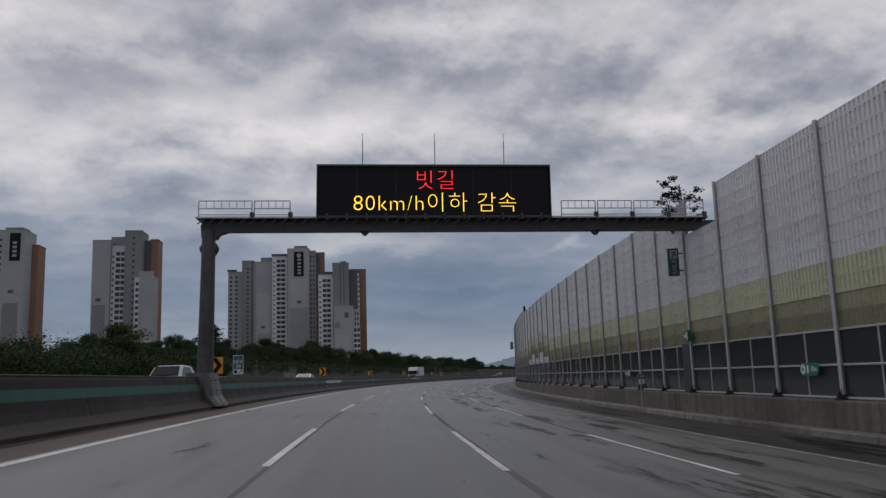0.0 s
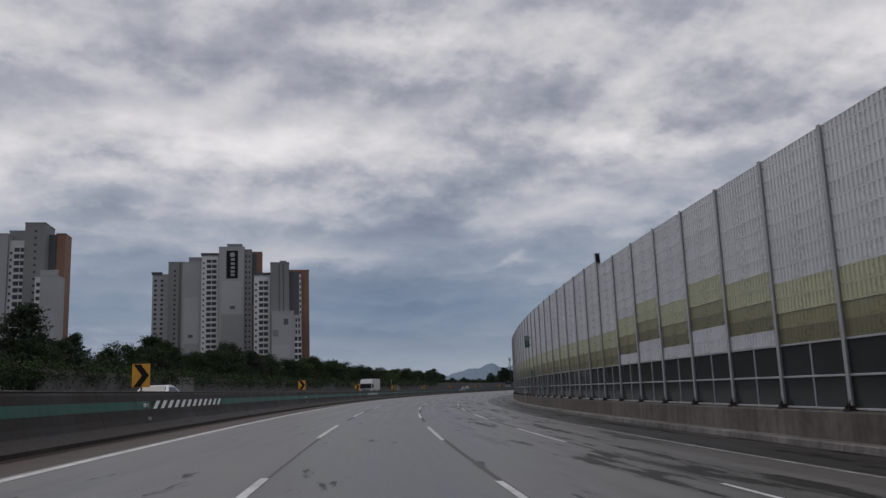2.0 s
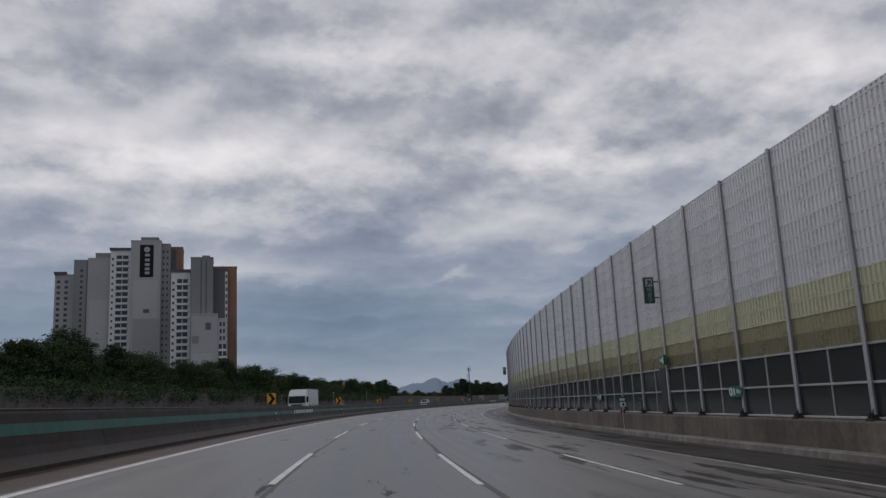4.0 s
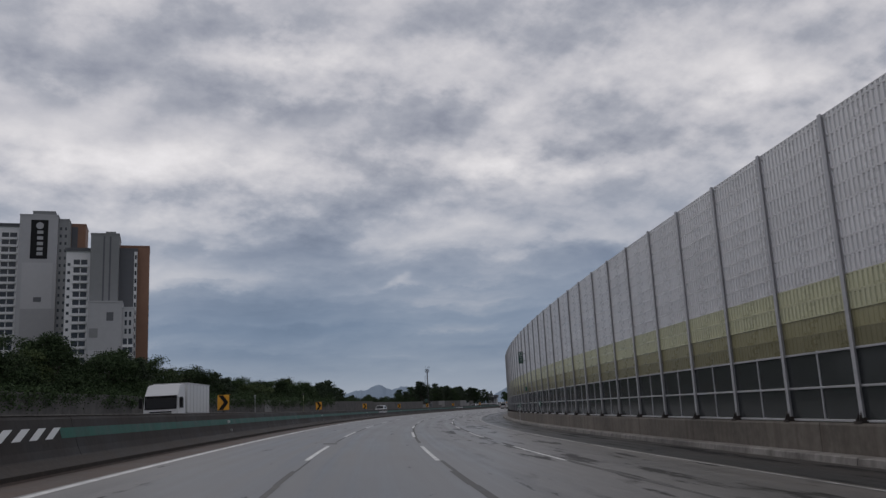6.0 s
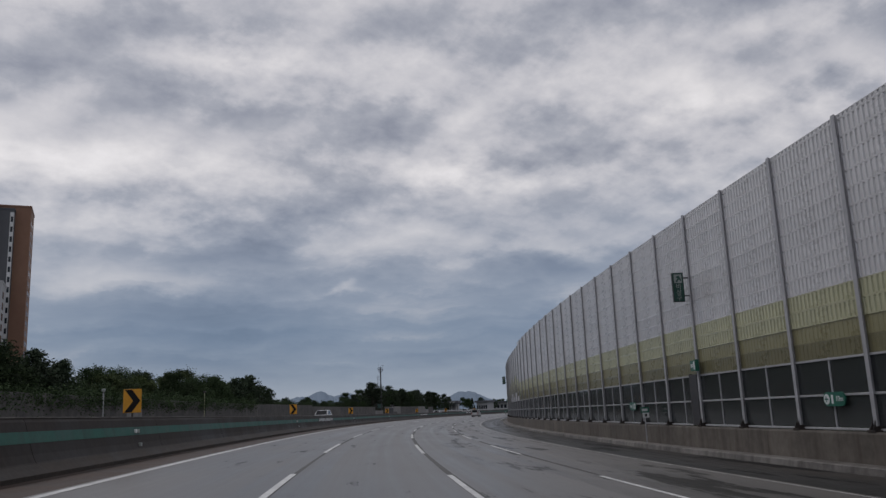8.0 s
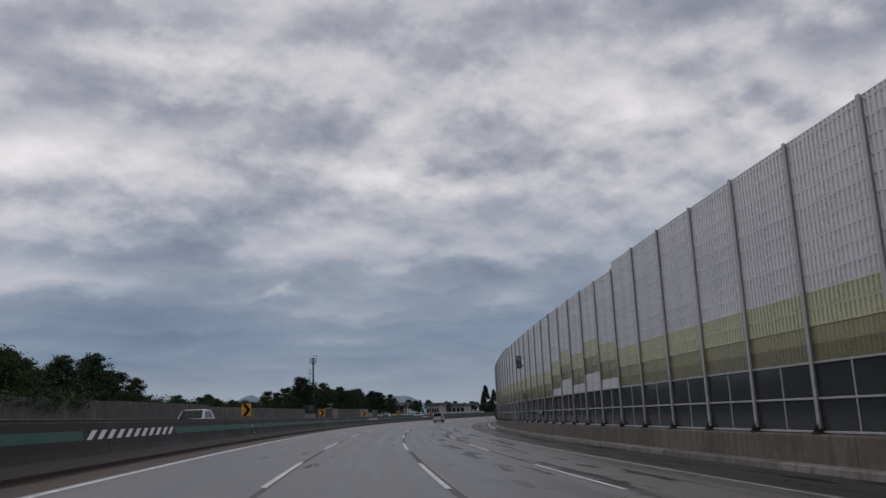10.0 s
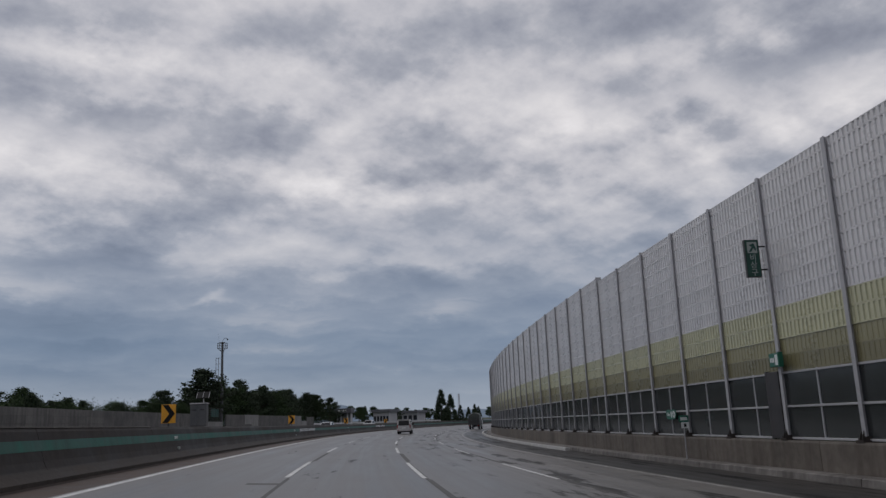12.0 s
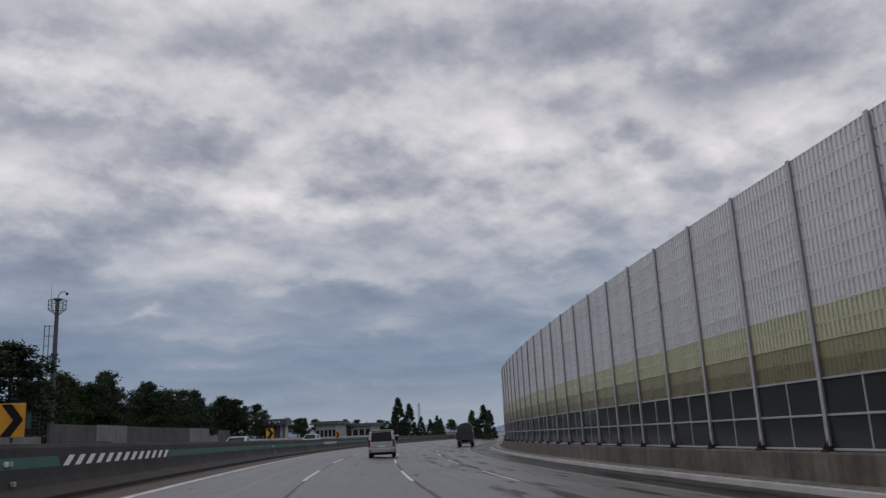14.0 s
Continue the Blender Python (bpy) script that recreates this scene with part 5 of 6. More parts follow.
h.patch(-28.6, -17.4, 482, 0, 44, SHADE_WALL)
h.patch(-28.6, -18.4, 481.97, 44, 61, PALE_FIELD)
h.patch(-24.4, -21.8, 481.85, 46.5, 48.2, DARK_WALL, "bar")
h.patch(-27.2, -18.4, 481.94, -2, 20, MID_WALL)
h.windows(-16.6, -15.9, 483.5, 4, 76, 1.1)
h.windows(-14.9, -14.2, 483.5, 4, 76, 1.1)
h.block(-13.8, -8.4, 492, 12, 77.8, RUST_WALL)
# flat dark field in place of a recess in shade
h.patch(-13.4, -11.2, 492, 50, 77, DARK_WALL, "recess_shade")
h.block(-39.1, -30.6, 488, 12, 75.6, WHITE_WALL)
h.block(-39.5, -30.4, 487.4, 4, 76.4, DARK_WALL, 75.8, "roof_canopy")
h.windows(-36.6, -31.6, 488, 4, 74, 1.7, True)
h.windows(-38.5, -37.7, 488, 4, 73.5, 1.0)

h = Tower("pale grey apartment tower with rounded end block and small windows", NEAR_HOUSES)
h.block(-49.0, -39.3, 492, 12, 72.6, LIGHT_WALL)
h.block(-46.5, -39.4, 496, 10, 75.6, MID_WALL, 71.0, "roof_house")
h.patch(-48.0, -40.4, 492, 30, 54, PALE_FIELD)
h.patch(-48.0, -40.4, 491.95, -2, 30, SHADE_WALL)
h.patch(-46.0, -43.6, 491.9, 33, 34.6, DARK_WALL, "bar")
h.block(-62.7, -55.0, 540, 14, 80.4, MID_WALL)
# another recess whose shade is only a flat dark strip
h.patch(-56.8, -55.6, 540, 0, 80, DARK_WALL, "recess_shade")
h.windows(-59.6, -58.4, 540, 4, 77, 1.2)
h.block(-72.2, -62.9, 545, 12, 73.8, LIGHT_WALL)
h.block(-72.6, -67.0, 544, 4, 75.0, DARK_WALL, 74.3, "roof_canopy")
h.windows(-71.2, -69.6, 545, 4, 72, 1.4)
h.windows(-67.6, -66.0, 545, 4, 72, 1.4)

h = Tower("grey apartment tower with rust-brown side and white balcony column", FAR_HOUSES)
h.block(-115.9, -107.6, 402, 12, 70.6, LIGHT_WALL)
h.patch(-115.2, -109.4, 402, 20, 40, MID_WALL)
h.patch(-113.8, -111.4, 401.9, 41.6, 43.2, DARK_WALL, "bar")
h.block(-107.8, -100.0, 404, 12, 68.0, WHITE_WALL)
h.block(-109.0, -102.2, 408, 8, 73.0, MID_WALL, 66.0, "roof_house")
h.windows(-105.6, -101.2, 404, 4, 66, 1.7, True)
h.windows(-107.2, -106.4, 404, 4, 65, 1.0)
h.block(-100.2, -92.5, 398, 14, 74.4, MID_WALL)
h.windows(-96.6, -95.6, 398, 4, 73, 0.9)
h.block(-92.5, -89.5, 404, 10, 70.4, DARK_WALL)
h.block(-89.8, -86.2, 404, 10, 71.0, RUST_WALL)
h.block(-91.4, -85.3, 390, 12, 51.6, LIGHT_WALL)
h.block(-91.6, -85.1, 390.4, 1.0, 53.6, LIGHT_WALL, 52.2, "parapet_frame")
h.block(-93.9, -91.4, 392, 10, 51.0, WHITE_WALL)
h.windows(-93.4, -92.0, 392, 2, 50, 1.5)
h.patch(-90.4, -86.0, 390, 10, 22, WHITE_WALL)
h.patch(-88.4, -86.4, 389.9, 14.6, 16.2, DARK_WALL, "bar")

h = Tower("light grey apartment tower with a dark banner and rust-brown end", FAR_HOUSES)
h.block(-163.1, -153.0, 402, 12, 72.0, WHITE_WALL)
h.windows(-161.5, -156.0, 402, 4, 70, 1.7, True)
h.block(-153.0, -141.0, 395, 14, 74.6, LIGHT_WALL)
h.block(-151.0, -143.0, 398, 8, 76.2, MID_WALL, 74.0, "roof_house")
h.patch(-147.8, -143.0, 395, 60.5, 73.6, BLACK, "banner", "dark upright banner")
for z in (69.0, 67.0, 65.0, 63.0):
    h.patch(-146.4, -144.6, 394.9, z - 0.6, z + 0.6, LIGHT_WALL, "bar")
h.patch(-149.8, -143.0, 395, 24, 41, MID_WALL)
h.patch(-147.6, -145.2, 394.9, 45.5, 47.0, DARK_WALL, "bar")
h.windows(-152.2, -151.2, 395, 4, 72, 1.2)
h.block(-142.9, -138.3, 404, 10, 69.0, RUST_WALL)

h.ob.matrix_basis = FAR_HOUSES @ pose(-2.8, 0, 0)

# low pale buildings between the towers
for r0, r1, d, z1 in ((-128, -120, 380, 9.0), (-118, -113, 372, 11.0), (-136, -131, 390, 7.0)):
    t = thing("low_house", HOUSE, "small pale low building beyond the trees", "building", "low buildings")
    bm = fresh()
    box(bm, r0, r1, d, d + 8, -3, z1)
    part("wall", bm, WHITE_WALL, t)
    bm = fresh()
    box(bm, r0 - 0.3, r1 + 0.3, d - 0.3, d + 8.3, z1, z1 + 0.6)
    part("roof", bm, MID_WALL, t)
    for i in range(3):
        put("window", LITE, t, "", pose(r0 + (r1 - r0) * (i + 0.5) / 3, d, z1 - 2.4) @ Matrix.Diagonal((1.2, 1, 1.4, 1)))

# ---- camera mast beside the opposite carriageway ----
p = at(439.6, -29.0)
mast = thing("camera_mast", pose(p.x, p.y, p.z, 0, 0, -20), "tall grey steel camera mast with a ring platform and ladder", "mast")
T = 13.9
bm = fresh()
rod(bm, (0, 0, -0.3), (0, 0, T * 0.62), 0.27, 0.22, n=14)
rod(bm, (0, 0, T * 0.62), (0, 0, T - 0.2), 0.20, 0.17, n=14)
part("pole", bm, MAST_STEEL, mast)
bm = fresh()
rod(bm, (0, 0, T * 0.62 - 0.1), (0, 0, T * 0.62 + 0.1), 0.32, n=14)
rod(bm, (0, 0, T - 0.35), (0, 0, T - 0.2), 0.30, 0.45, n=14)
part("flange", bm, MAST_STEEL, mast)
bm = fresh()
for z in (T - 1.15, T - 0.75, T - 0.35):
    for i in range(16):
        a, b = 6.28319 * i / 16, 6.28319 * (i + 1) / 16
        rod(bm, (0.78 * math.cos(a), 0.78 * math.sin(a), z), (0.78 * math.cos(b), 0.78 * math.sin(b), z), 0.03, n=5)
for i in range(10):
    a = 6.28319 * i / 10
    rod(bm, (0.78 * math.cos(a), 0.78 * math.sin(a), T - 1.15), (0.78 * math.cos(a), 0.78 * math.sin(a), T - 0.35), 0.025, n=5)
    rod(bm, (0.2 * math.cos(a), 0.2 * math.sin(a), T - 1.65), (0.78 * math.cos(a), 0.78 * math.sin(a), T - 1.15), 0.02, n=5)
part("ring_platform", bm, MAST_STEEL, mast)
bm = fresh()
for x in (-0.95, -0.55):
    rod(bm, (x, -0.1, 2.0), (x, -0.1, T - 2.6), 0.04, n=5)
z = 2.2
while z < T - 2.6:
    rod(bm, (-0.95, -0.1, z), (-0.55, -0.1, z), 0.028, n=5)
    z += 0.9
for z in (T - 2.7, T - 3.6, 7.0, 4.5):
    rod(bm, (-0.95, -0.1, z), (0, 0, z), 0.03, n=5)
part("ladder", bm, MAST_STEEL, mast)
bm = fresh()
pts = [(0.0, 0, T - 0.3), (0.05, 0, T + 0.15), (0.25, 0, T + 0.42), (0.55, 0, T + 0.48), (0.78, 0, T + 0.36)]
for a, b in zip(pts, pts[1:]):
    rod(bm, a, b, 0.035, n=6)
part("camera_arm", bm, MAST_STEEL, mast)
bm = fresh()
bmesh.ops.create_uvsphere(bm, u_segments=10, v_segments=6, radius=0.13, matrix=Matrix.Translation((0.80, 0, T + 0.24)))
part("camera_dome", bm, BLACK, mast)
bm = fresh()
rod(bm, (-0.55, 0, T - 0.4), (-0.62, 0, T + 1.35), 0.018, 0.008, n=5)
part("antenna", bm, MAST_STEEL, mast)

# ---- roadside cabinet with a solar panel, fence and pale box by the mast ----
t = thing("roadside_cabinet", stand(349.6, -7.42, 1.20, turn=-4), "grey steel cabinet with a tilted solar panel on the median barrier", "cabinet")
bm = fresh()
box(bm, -0.38, 0.36, -0.18, 0.18, 0.0, 1.0, 0.015)
part("body", bm, MAST_STEEL, t)
bm = fresh()
box(bm, -0.41, 0.39, -0.21, 0.21, 1.0, 1.05, 0.012)
part("roof", bm, STEEL, t)
for x0c, x1c in ((-0.36, -0.015), (0.015, 0.34)):
    bm = fresh()
    box(bm, x0c, x1c, -0.195, -0.18, 0.04, 0.97, 0.006)
    leafd = part("door", bm, MAST_STEEL, t)
    bm = fresh()
    box(bm, (x0c + x1c) / 2 - 0.09, (x0c + x1c) / 2 + 0.09, -0.203, -0.195, 0.72, 0.75)
    part("vent", bm, BLACK, leafd)
bm = fresh()
rod(bm, (0.18, 0, 1.05), (0.18, 0, 1.40), 0.025)
part("pole", bm, STEEL, t)
bm = fresh()
box(bm, -0.12, 0.46, -0.20, 0.20, 1.39, 1.42, 0.006)
bmesh.ops.rotate(bm, verts=bm.verts, cent=(0.18, 0, 1.40), matrix=Matrix.Rotation(radians(48), 3, "X"))
panel = part("solar_panel", bm, BLACK, t, "dark solar panel")
bm = fresh()
for xq in (-0.12, 0.17, 0.45):
    box(bm, xq - 0.008, xq + 0.008, -0.20, 0.20, 1.42, 1.426)
bmesh.ops.rotate(bm, verts=bm.verts, cent=(0.18, 0, 1.40), matrix=Matrix.Rotation(radians(48), 3, "X"))
part("panel_rim", bm, STEEL, panel)

# white box building and signs past the wall's end
def pillar_shelter(s, o, w, label):
    t = thing("roadside_shelter", stand(s, o, 0), label, "shelter", "roadside shelters")
    for x in (-w / 2, -w / 4, w / 4, w / 2):
        bm = fresh()
        box(bm, x - 0.16, x + 0.16, -0.16, 0.16, -0.5, 3.1)
        part("column", bm, WHITE_WALL, t)
    bm = fresh()
    box(bm, -w / 2 - 0.5, w / 2 + 0.5, -1.4, 1.6, 3.1, 4.3, 0.05)
    part("fascia", bm, DARK_WALL, t, "dark fascia board")
    bars("bar", t, -1.405, SIGN_WHITE, [(-w * 0.25 + w * 0.16 * i, 3.7, w * 0.10, 0.45) for i in range(4)])
    bm = fresh()
    box(bm, -w / 2, w / 2, 0.9, 1.3, -0.5, 3.1)
    part("back_wall", bm, LIGHT_WALL, t)


pillar_shelter(518.0, -29.0, 3.6, "white columned roadside shelter with a dark fascia board")
for s, o, w, hh, lab in ((562, -32, 5, 4.8, "low pale roadside building with a dark flat roof"), (592, -35, 9, 4.4, "long low dark-roofed service building")):
    t = thing("service_building", stand(s, o, -0.5), lab, "building", "service buildings")
    bm = fresh()
    box(bm, -w / 2, w / 2, -4, 4, 0, hh - 0.8)
    part("wall", bm, LIGHT_WALL, t)
    bm = fresh()
    box(bm, -w / 2 - 0.6, w / 2 + 0.6, -4.8, 4.6, hh - 0.8, hh)
    part("roof", bm, DARK_WALL, t)
    for i in range(5):
        put("window", LITE, t, "", pose(-w / 2 + w * (i + 0.5) / 5, -4.0, 1.2) @ Matrix.Diagonal((w / 7, 1, 1.6, 1)))

t = thing("lattice_mast", stand(629, -29.8, -0.5), "thin distant steel lattice mast", "mast")
bm = fresh()
for x, y in ((-0.5, -0.5), (0.5, -0.5), (0.5, 0.5), (-0.5, 0.5)):
    rod(bm, (x, y, 0), (x * 0.4, y * 0.4, 11.0), 0.06, n=5)
part("leg_frame", bm, STEEL, t)
bm = fresh()
for i in range(9):
    k = 0.5 - 0.3 * i / 9
    rod(bm, (-k, -k, i * 1.2), (k, -k, i * 1.2 + 1.2), 0.035, n=5)
    rod(bm, (k, k, i * 1.2), (-k, k, i * 1.2 + 1.2), 0.035, n=5)
part("bracing", bm, STEEL, t)

# mesh fence with a green sheet in the gap of the far wall, at the mast's foot
fence = thing("mesh_fence", stand(428.0, -26.5, 0), "dark mesh fence with a green sheet on a pale low base", "fence")
bm = fresh()
box(bm, -0.12, 0.12, -4.6, 4.6, -0.1, 1.35, 0.02)
part("base_wall", bm, PALE_WALL, fence, "pale concrete base")
bm = fresh()
box(bm, -0.32, -0.28, 0.2, 3.6, 2.0, 3.15)
part("green_sheet", bm, GREEN_BAND, fence)
for i in range(12):
    bm = fresh()
    y = -4.5 + 9.0 * i / 11
    rod(bm, (0, y, 1.35), (0, y, 3.25), 0.03, n=6)
    part("fence_post", bm, DARK_STEEL, fence)
for i in range(7):
    bm = fresh()
    z = 1.45 + 0.29 * i
    rod(bm, (0, -4.5, z), (0, 4.5, z), 0.016, n=5)
    part("fence_wire", bm, DARK_STEEL, fence)

# conifers beyond the bend
makers2 = cypress(31, 12.0)
spots = [(617, -32.4, 0.98), (622, -30.6, 0.84), (619, -34.2, 0.62), (625, -27.8, 0.52), (632, -27.2, 0.46), (640, -27.6, 0.55), (650, -30.0, 0.48), (585, -1.4, 0.62), (590, 0.7, 0.74), (580, 4.0, 0.62), (600, -3.2, 0.46), (560, -48, 0.5), (575, -44, 0.45), (585, 24, 0.75), (560, 24, 0.7)]
rng = random.Random(33)
for i, (s, o, k) in enumerate(spots):
    q = at(min(s, 700), o)
    m = pose(q.x, q.y, q.z - 0.3, 0, 0, rng.uniform(0, 360)) @ Matrix.Diagonal((k, k, k, 1))
    if i == 0:
        makers2.matrix_basis = m
    else:
        copy_thing(makers2, m).matrix_basis = m
rng = random.Random(34)
for i in range(46):
    s, o = rng.uniform(520, 700), rng.uniform(-64, -32) if i % 3 else rng.uniform(16, 45)
    plant(rng.choice((0, 1, 3, 4)), s, o, rng.uniform(0.45, 0.75))
for s, o, k in ((466, 13.7, 0.26), (469.5, 14.2, 0.36), (468, 17.2, 0.84), (486, 17.5, 0.7)):
    plant(4, s, o, k)

# ---- far hills ----
# the haze of distance is mixed into this blue-grey base colour
HILL = surface("hazy_far_hill", (0.165, 0.22, 0.29), (0.20, 0.26, 0.335), 0.004, (0.9, 1.0), spread=0)


def ridge(name, dist, peaks, base, seed, a0, a1):
    verts, faces = [], []
    n = 1500
    for i in range(n + 1):
        b = a0 + (a1 - a0) * i / n
        el = base + 0.16 * noise.noise((b * 0.35, seed, 0)) + 0.13 * noise.noise((b * 1.3, seed, 2)) + 0.055 * noise.noise((b * 5, seed, 4)) + 0.03 * noise.noise((b * 14, seed, 6))
        for pb, pe, pw in peaks:
            el += pe * math.exp(-((b - pb) / pw) ** 2)
        x, y = dist * math.sin(radians(b)), dist * math.cos(radians(b))
        z = dist * math.tan(radians(max(el, 0.05)))
        verts += [(x * 0.9, y * 0.9, -3), (x, y, z), (x * 1.15, y * 1.15, -3)]
    for i in range(n):
        k = i * 3
        faces += [(k, k + 3, k + 4, k + 1), (k + 1, k + 4, k + 5, k + 2)]
    me = bpy.data.meshes.new(name)
    me.from_pydata(verts, [], faces)
    me.materials.append(HILL)
    tagged(put(name, me), "wooded hills on the horizon, distance haze painted in blue-grey", "hills", kind="structure")


ridge("backdrop_hills", 2900, [(-4.85, 1.05, 0.8), (-3.2, 0.35, 1.8), (4.15, 0.24, 0.55), (6.3, 0.22, 0.6), (4.3, 1.08, 3.9), (9.0, 0.25, 1.2), (13.3, 0.60, 1.3), (14.6, 0.4, 2.4), (22, 0.35, 2.0)], 0.42, 3.0, -70, 70)


# ---- vehicles ----
PAINT_WHITE = plain("white_car_paint", (0.62, 0.63, 0.64), 0.28)
PAINT_SILVER = plain("silver_van_paint", (0.44, 0.43, 0.43), 0.30, 0.25)
CAR_GLASS = plain("dark_car_glass", (0.012, 0.013, 0.015), 0.08)
CAR_GLASS.node_tree.nodes["Principled BSDF"].inputs["Specular IOR Level"].default_value = 0.18
TAIL_RED = plain("red_tail_lamp", (0.22, 0.012, 0.012), 0.25)
LAMP_CLEAR = plain("clear_head_lamp", (0.55, 0.56, 0.58), 0.15)
RIM = plain("grey_wheel_rim", (0.30, 0.30, 0.31), 0.35, 0.6)


def hull(bm, outline, half, belt, tuck, bevel=0.05):
    """A car body: side outline in y and z drawn out to +-half, drawn in above the belt line."""
    verts = []
    for x in (-half, half):
        verts.append([bm.verts.new((x, y, z)) for y, z in outline])
    k = len(outline)
    for i in range(k):
        bm.faces.new((verts[0][i], verts[0][(i + 1) % k], verts[1][(i + 1) % k], verts[1][i]))
    bm.faces.new(verts[0][::-1])
    bm.faces.new(verts[1])
    bmesh.ops.recalc_face_normals(bm, faces=bm.faces)
    top = max(z for _, z in outline)
    for v in bm.verts:
        if v.co.z > belt:
            v.co.x *= 1 - tuck * (v.co.z - belt) / (top - belt)
    if bevel:
        bmesh.ops.bevel(bm, geom=list(bm.edges), offset=bevel, segments=2, affect="EDGES")
    return bm


def wheel(parent, x, y, r, w):
    bm = fresh()
    rod(bm, (x - w / 2, y, r), (x + w / 2, y, r), r, n=18)
    tyre = part("wheel", bm, RUBBER, parent)
    bm = fresh()
    o = x + math.copysign(w / 2 + 0.004, x)
    rod(bm, (o - 0.01, y, r), (o + 0.01, y, r), r * 0.6, n=14)
    part("rim", bm, RIM, tyre)


def van(m):
    """Rear towards -y."""
    t = thing("van", m, "silver van with a wide dark rear window on wet road", "van")
    bm = fresh()
    hull(bm, [(-2.48, 0.46), (-2.52, 0.95), (-2.47, 1.10), (-2.28, 1.84), (-2.10, 1.96), (0.9, 1.96), (1.75, 1.25), (2.5, 1.0), (2.55, 0.42)], 0.95, 1.1, 0.12, 0.07)
    part("body", bm, PAINT_SILVER, t)
    bm = fresh()
    prism(bm, [(-0.76, 1.16), (0.76, 1.16), (0.68, 1.80), (-0.68, 1.80)], -2.50, -2.42)
    for v in bm.verts:
        v.co.y += (v.co.z - 1.16) * 0.255
    glass = part("rear_window", bm, CAR_GLASS, t, "wide dark rear window")
    bm = fresh()
    rod(bm, (0.05, -2.515, 1.18), (0.40, -2.45, 1.40), 0.012, n=5)
    part("wiper", bm, BLACK, glass)
    bm = fresh()
    box(bm, -0.74, 0.74, -2.36, -2.10, 1.90, 1.965, 0.02)
    part("roof_spoiler", bm, PAINT_SILVER, t)
    bm = fresh()
    box(bm, -0.62, 0.62, -2.545, -2.50, 0.99, 1.05, 0.008)
    part("tailgate_trim", bm, PALE_STEEL, t)
    for x in (-0.865, 0.865):
        bm = fresh()
        box(bm, x - 0.02, x + 0.02, -1.9, 0.9, 1.26, 1.76)
        part("side_window", bm, CAR_GLASS, t)
        bm = fresh()
        box(bm, x - 0.075, x + 0.06, -2.54, -2.44, 0.80, 1.30, 0.02)
        part("tail_lamp", bm, TAIL_RED, t, "red upright tail lamp")
        bm = fresh()
        box(bm, x * 1.20 - 0.11, x * 1.20 + 0.11, 0.95, 1.1, 1.20, 1.46, 0.03)
        part("wing_mirror", bm, BLACK, t)
        bm = fresh()
        box(bm, x * 0.9 - 0.09, x * 0.9 + 0.09, -2.63, -2.60, 0.50, 0.56)
        part("reflector", bm, TAIL_RED, t)
    bm = fresh()
    box(bm, -0.94, 0.94, -2.62, -2.42, 0.40, 0.70, 0.04)
    part("bumper", bm, PAINT_SILVER, t)
    bm = fresh()
    box(bm, -0.26, 0.26, -2.55, -2.52, 0.76, 0.88)
    part("plate", bm, SIGN_WHITE, t)
    bm = fresh()
    box(bm, -0.80, 0.80, -2.45, 2.3, 0.24, 0.45)
    part("underbody", bm, BLACK, t)
    for x in (-0.82, 0.82):
        for y in (-1.55, 1.6):
            wheel(t, x, y, 0.34, 0.24)
    return t


def car(m, label, suv=False):
    """Front towards -y."""
    t = thing("car", m, label, "car", "cars on the opposite carriageway")
    h = 1.72 if suv else 1.45
    bm = fresh()
    if suv:
        line = [(-2.3, 0.32), (-2.35, 0.75), (-2.2, 1.0), (-1.15, 1.12), (-0.45, 1.66), (0.2, h), (1.6, h - 0.04), (2.25, 1.15), (2.3, 0.35)]
    else:
        line = [(-2.25, 0.28), (-2.3, 0.62), (-2.1, 0.82), (-1.1, 0.95), (-0.35, 1.38), (0.2, h), (0.9, 1.40), (1.7, 1.02), (2.2, 0.95), (2.28, 0.32)]
    hull(bm, line, 0.90, 0.95, 0.20, 0.05)
    part("body", bm, PAINT_WHITE, t)
    bm = fresh()
    y0, z0, y1, z1 = (-1.18, 1.13, -0.50, 1.62) if suv else (-1.12, 0.96, -0.40, 1.34)
    v = [bm.verts.new(c) for c in ((-0.74, y0, z0), (0.74, y0, z0), (0.64, y1, z1), (-0.64, y1, z1))]
    bm.faces.new(v)
    bmesh.ops.translate(bm, verts=bm.verts, vec=(0, -0.05, 0.05))
    ret = bmesh.ops.extrude_face_region(bm, geom=list(bm.faces))
    bmesh.ops.translate(bm, verts=[g for g in ret["geom"] if isinstance(g, bmesh.types.BMVert)], vec=(0, 0.05, -0.05))
    part("windscreen", bm, CAR_GLASS, t, "dark windscreen")
    for x in (-1, 1):
        bm = fresh()
        outline = [(-0.85, z0 + 0.02), (1.45 if suv else 1.2, z0 + 0.06), (1.1 if suv else 0.8, z1 - 0.02), (-0.25, z1 - 0.02)]
        a = [bm.verts.new((x * (0.905 - 0.2 * 0.9 * max(0, z - 0.95) / (h - 0.95) + 0.006), y, z)) for y, z in outline]
        bm.faces.new(a)
        part("side_window", bm, CAR_GLASS, t)
        bm = fresh()
        box(bm, x * 0.66 - 0.18, x * 0.66 + 0.18, -2.34, -2.2, 0.62 if not suv else 0.76, 0.76 if not suv else 0.94, 0.02)
        part("head_lamp", bm, LAMP_CLEAR, t, "clear headlamp")
        for y in (-1.4, 1.35):
            wheel(t, x * 0.78, y, 0.33, 0.2)
    bm = fresh()
    box(bm, -0.5, 0.5, -2.36, -2.28, 0.40, 0.60, 0.01)
    part("grille", bm, BLACK, t)
    return t


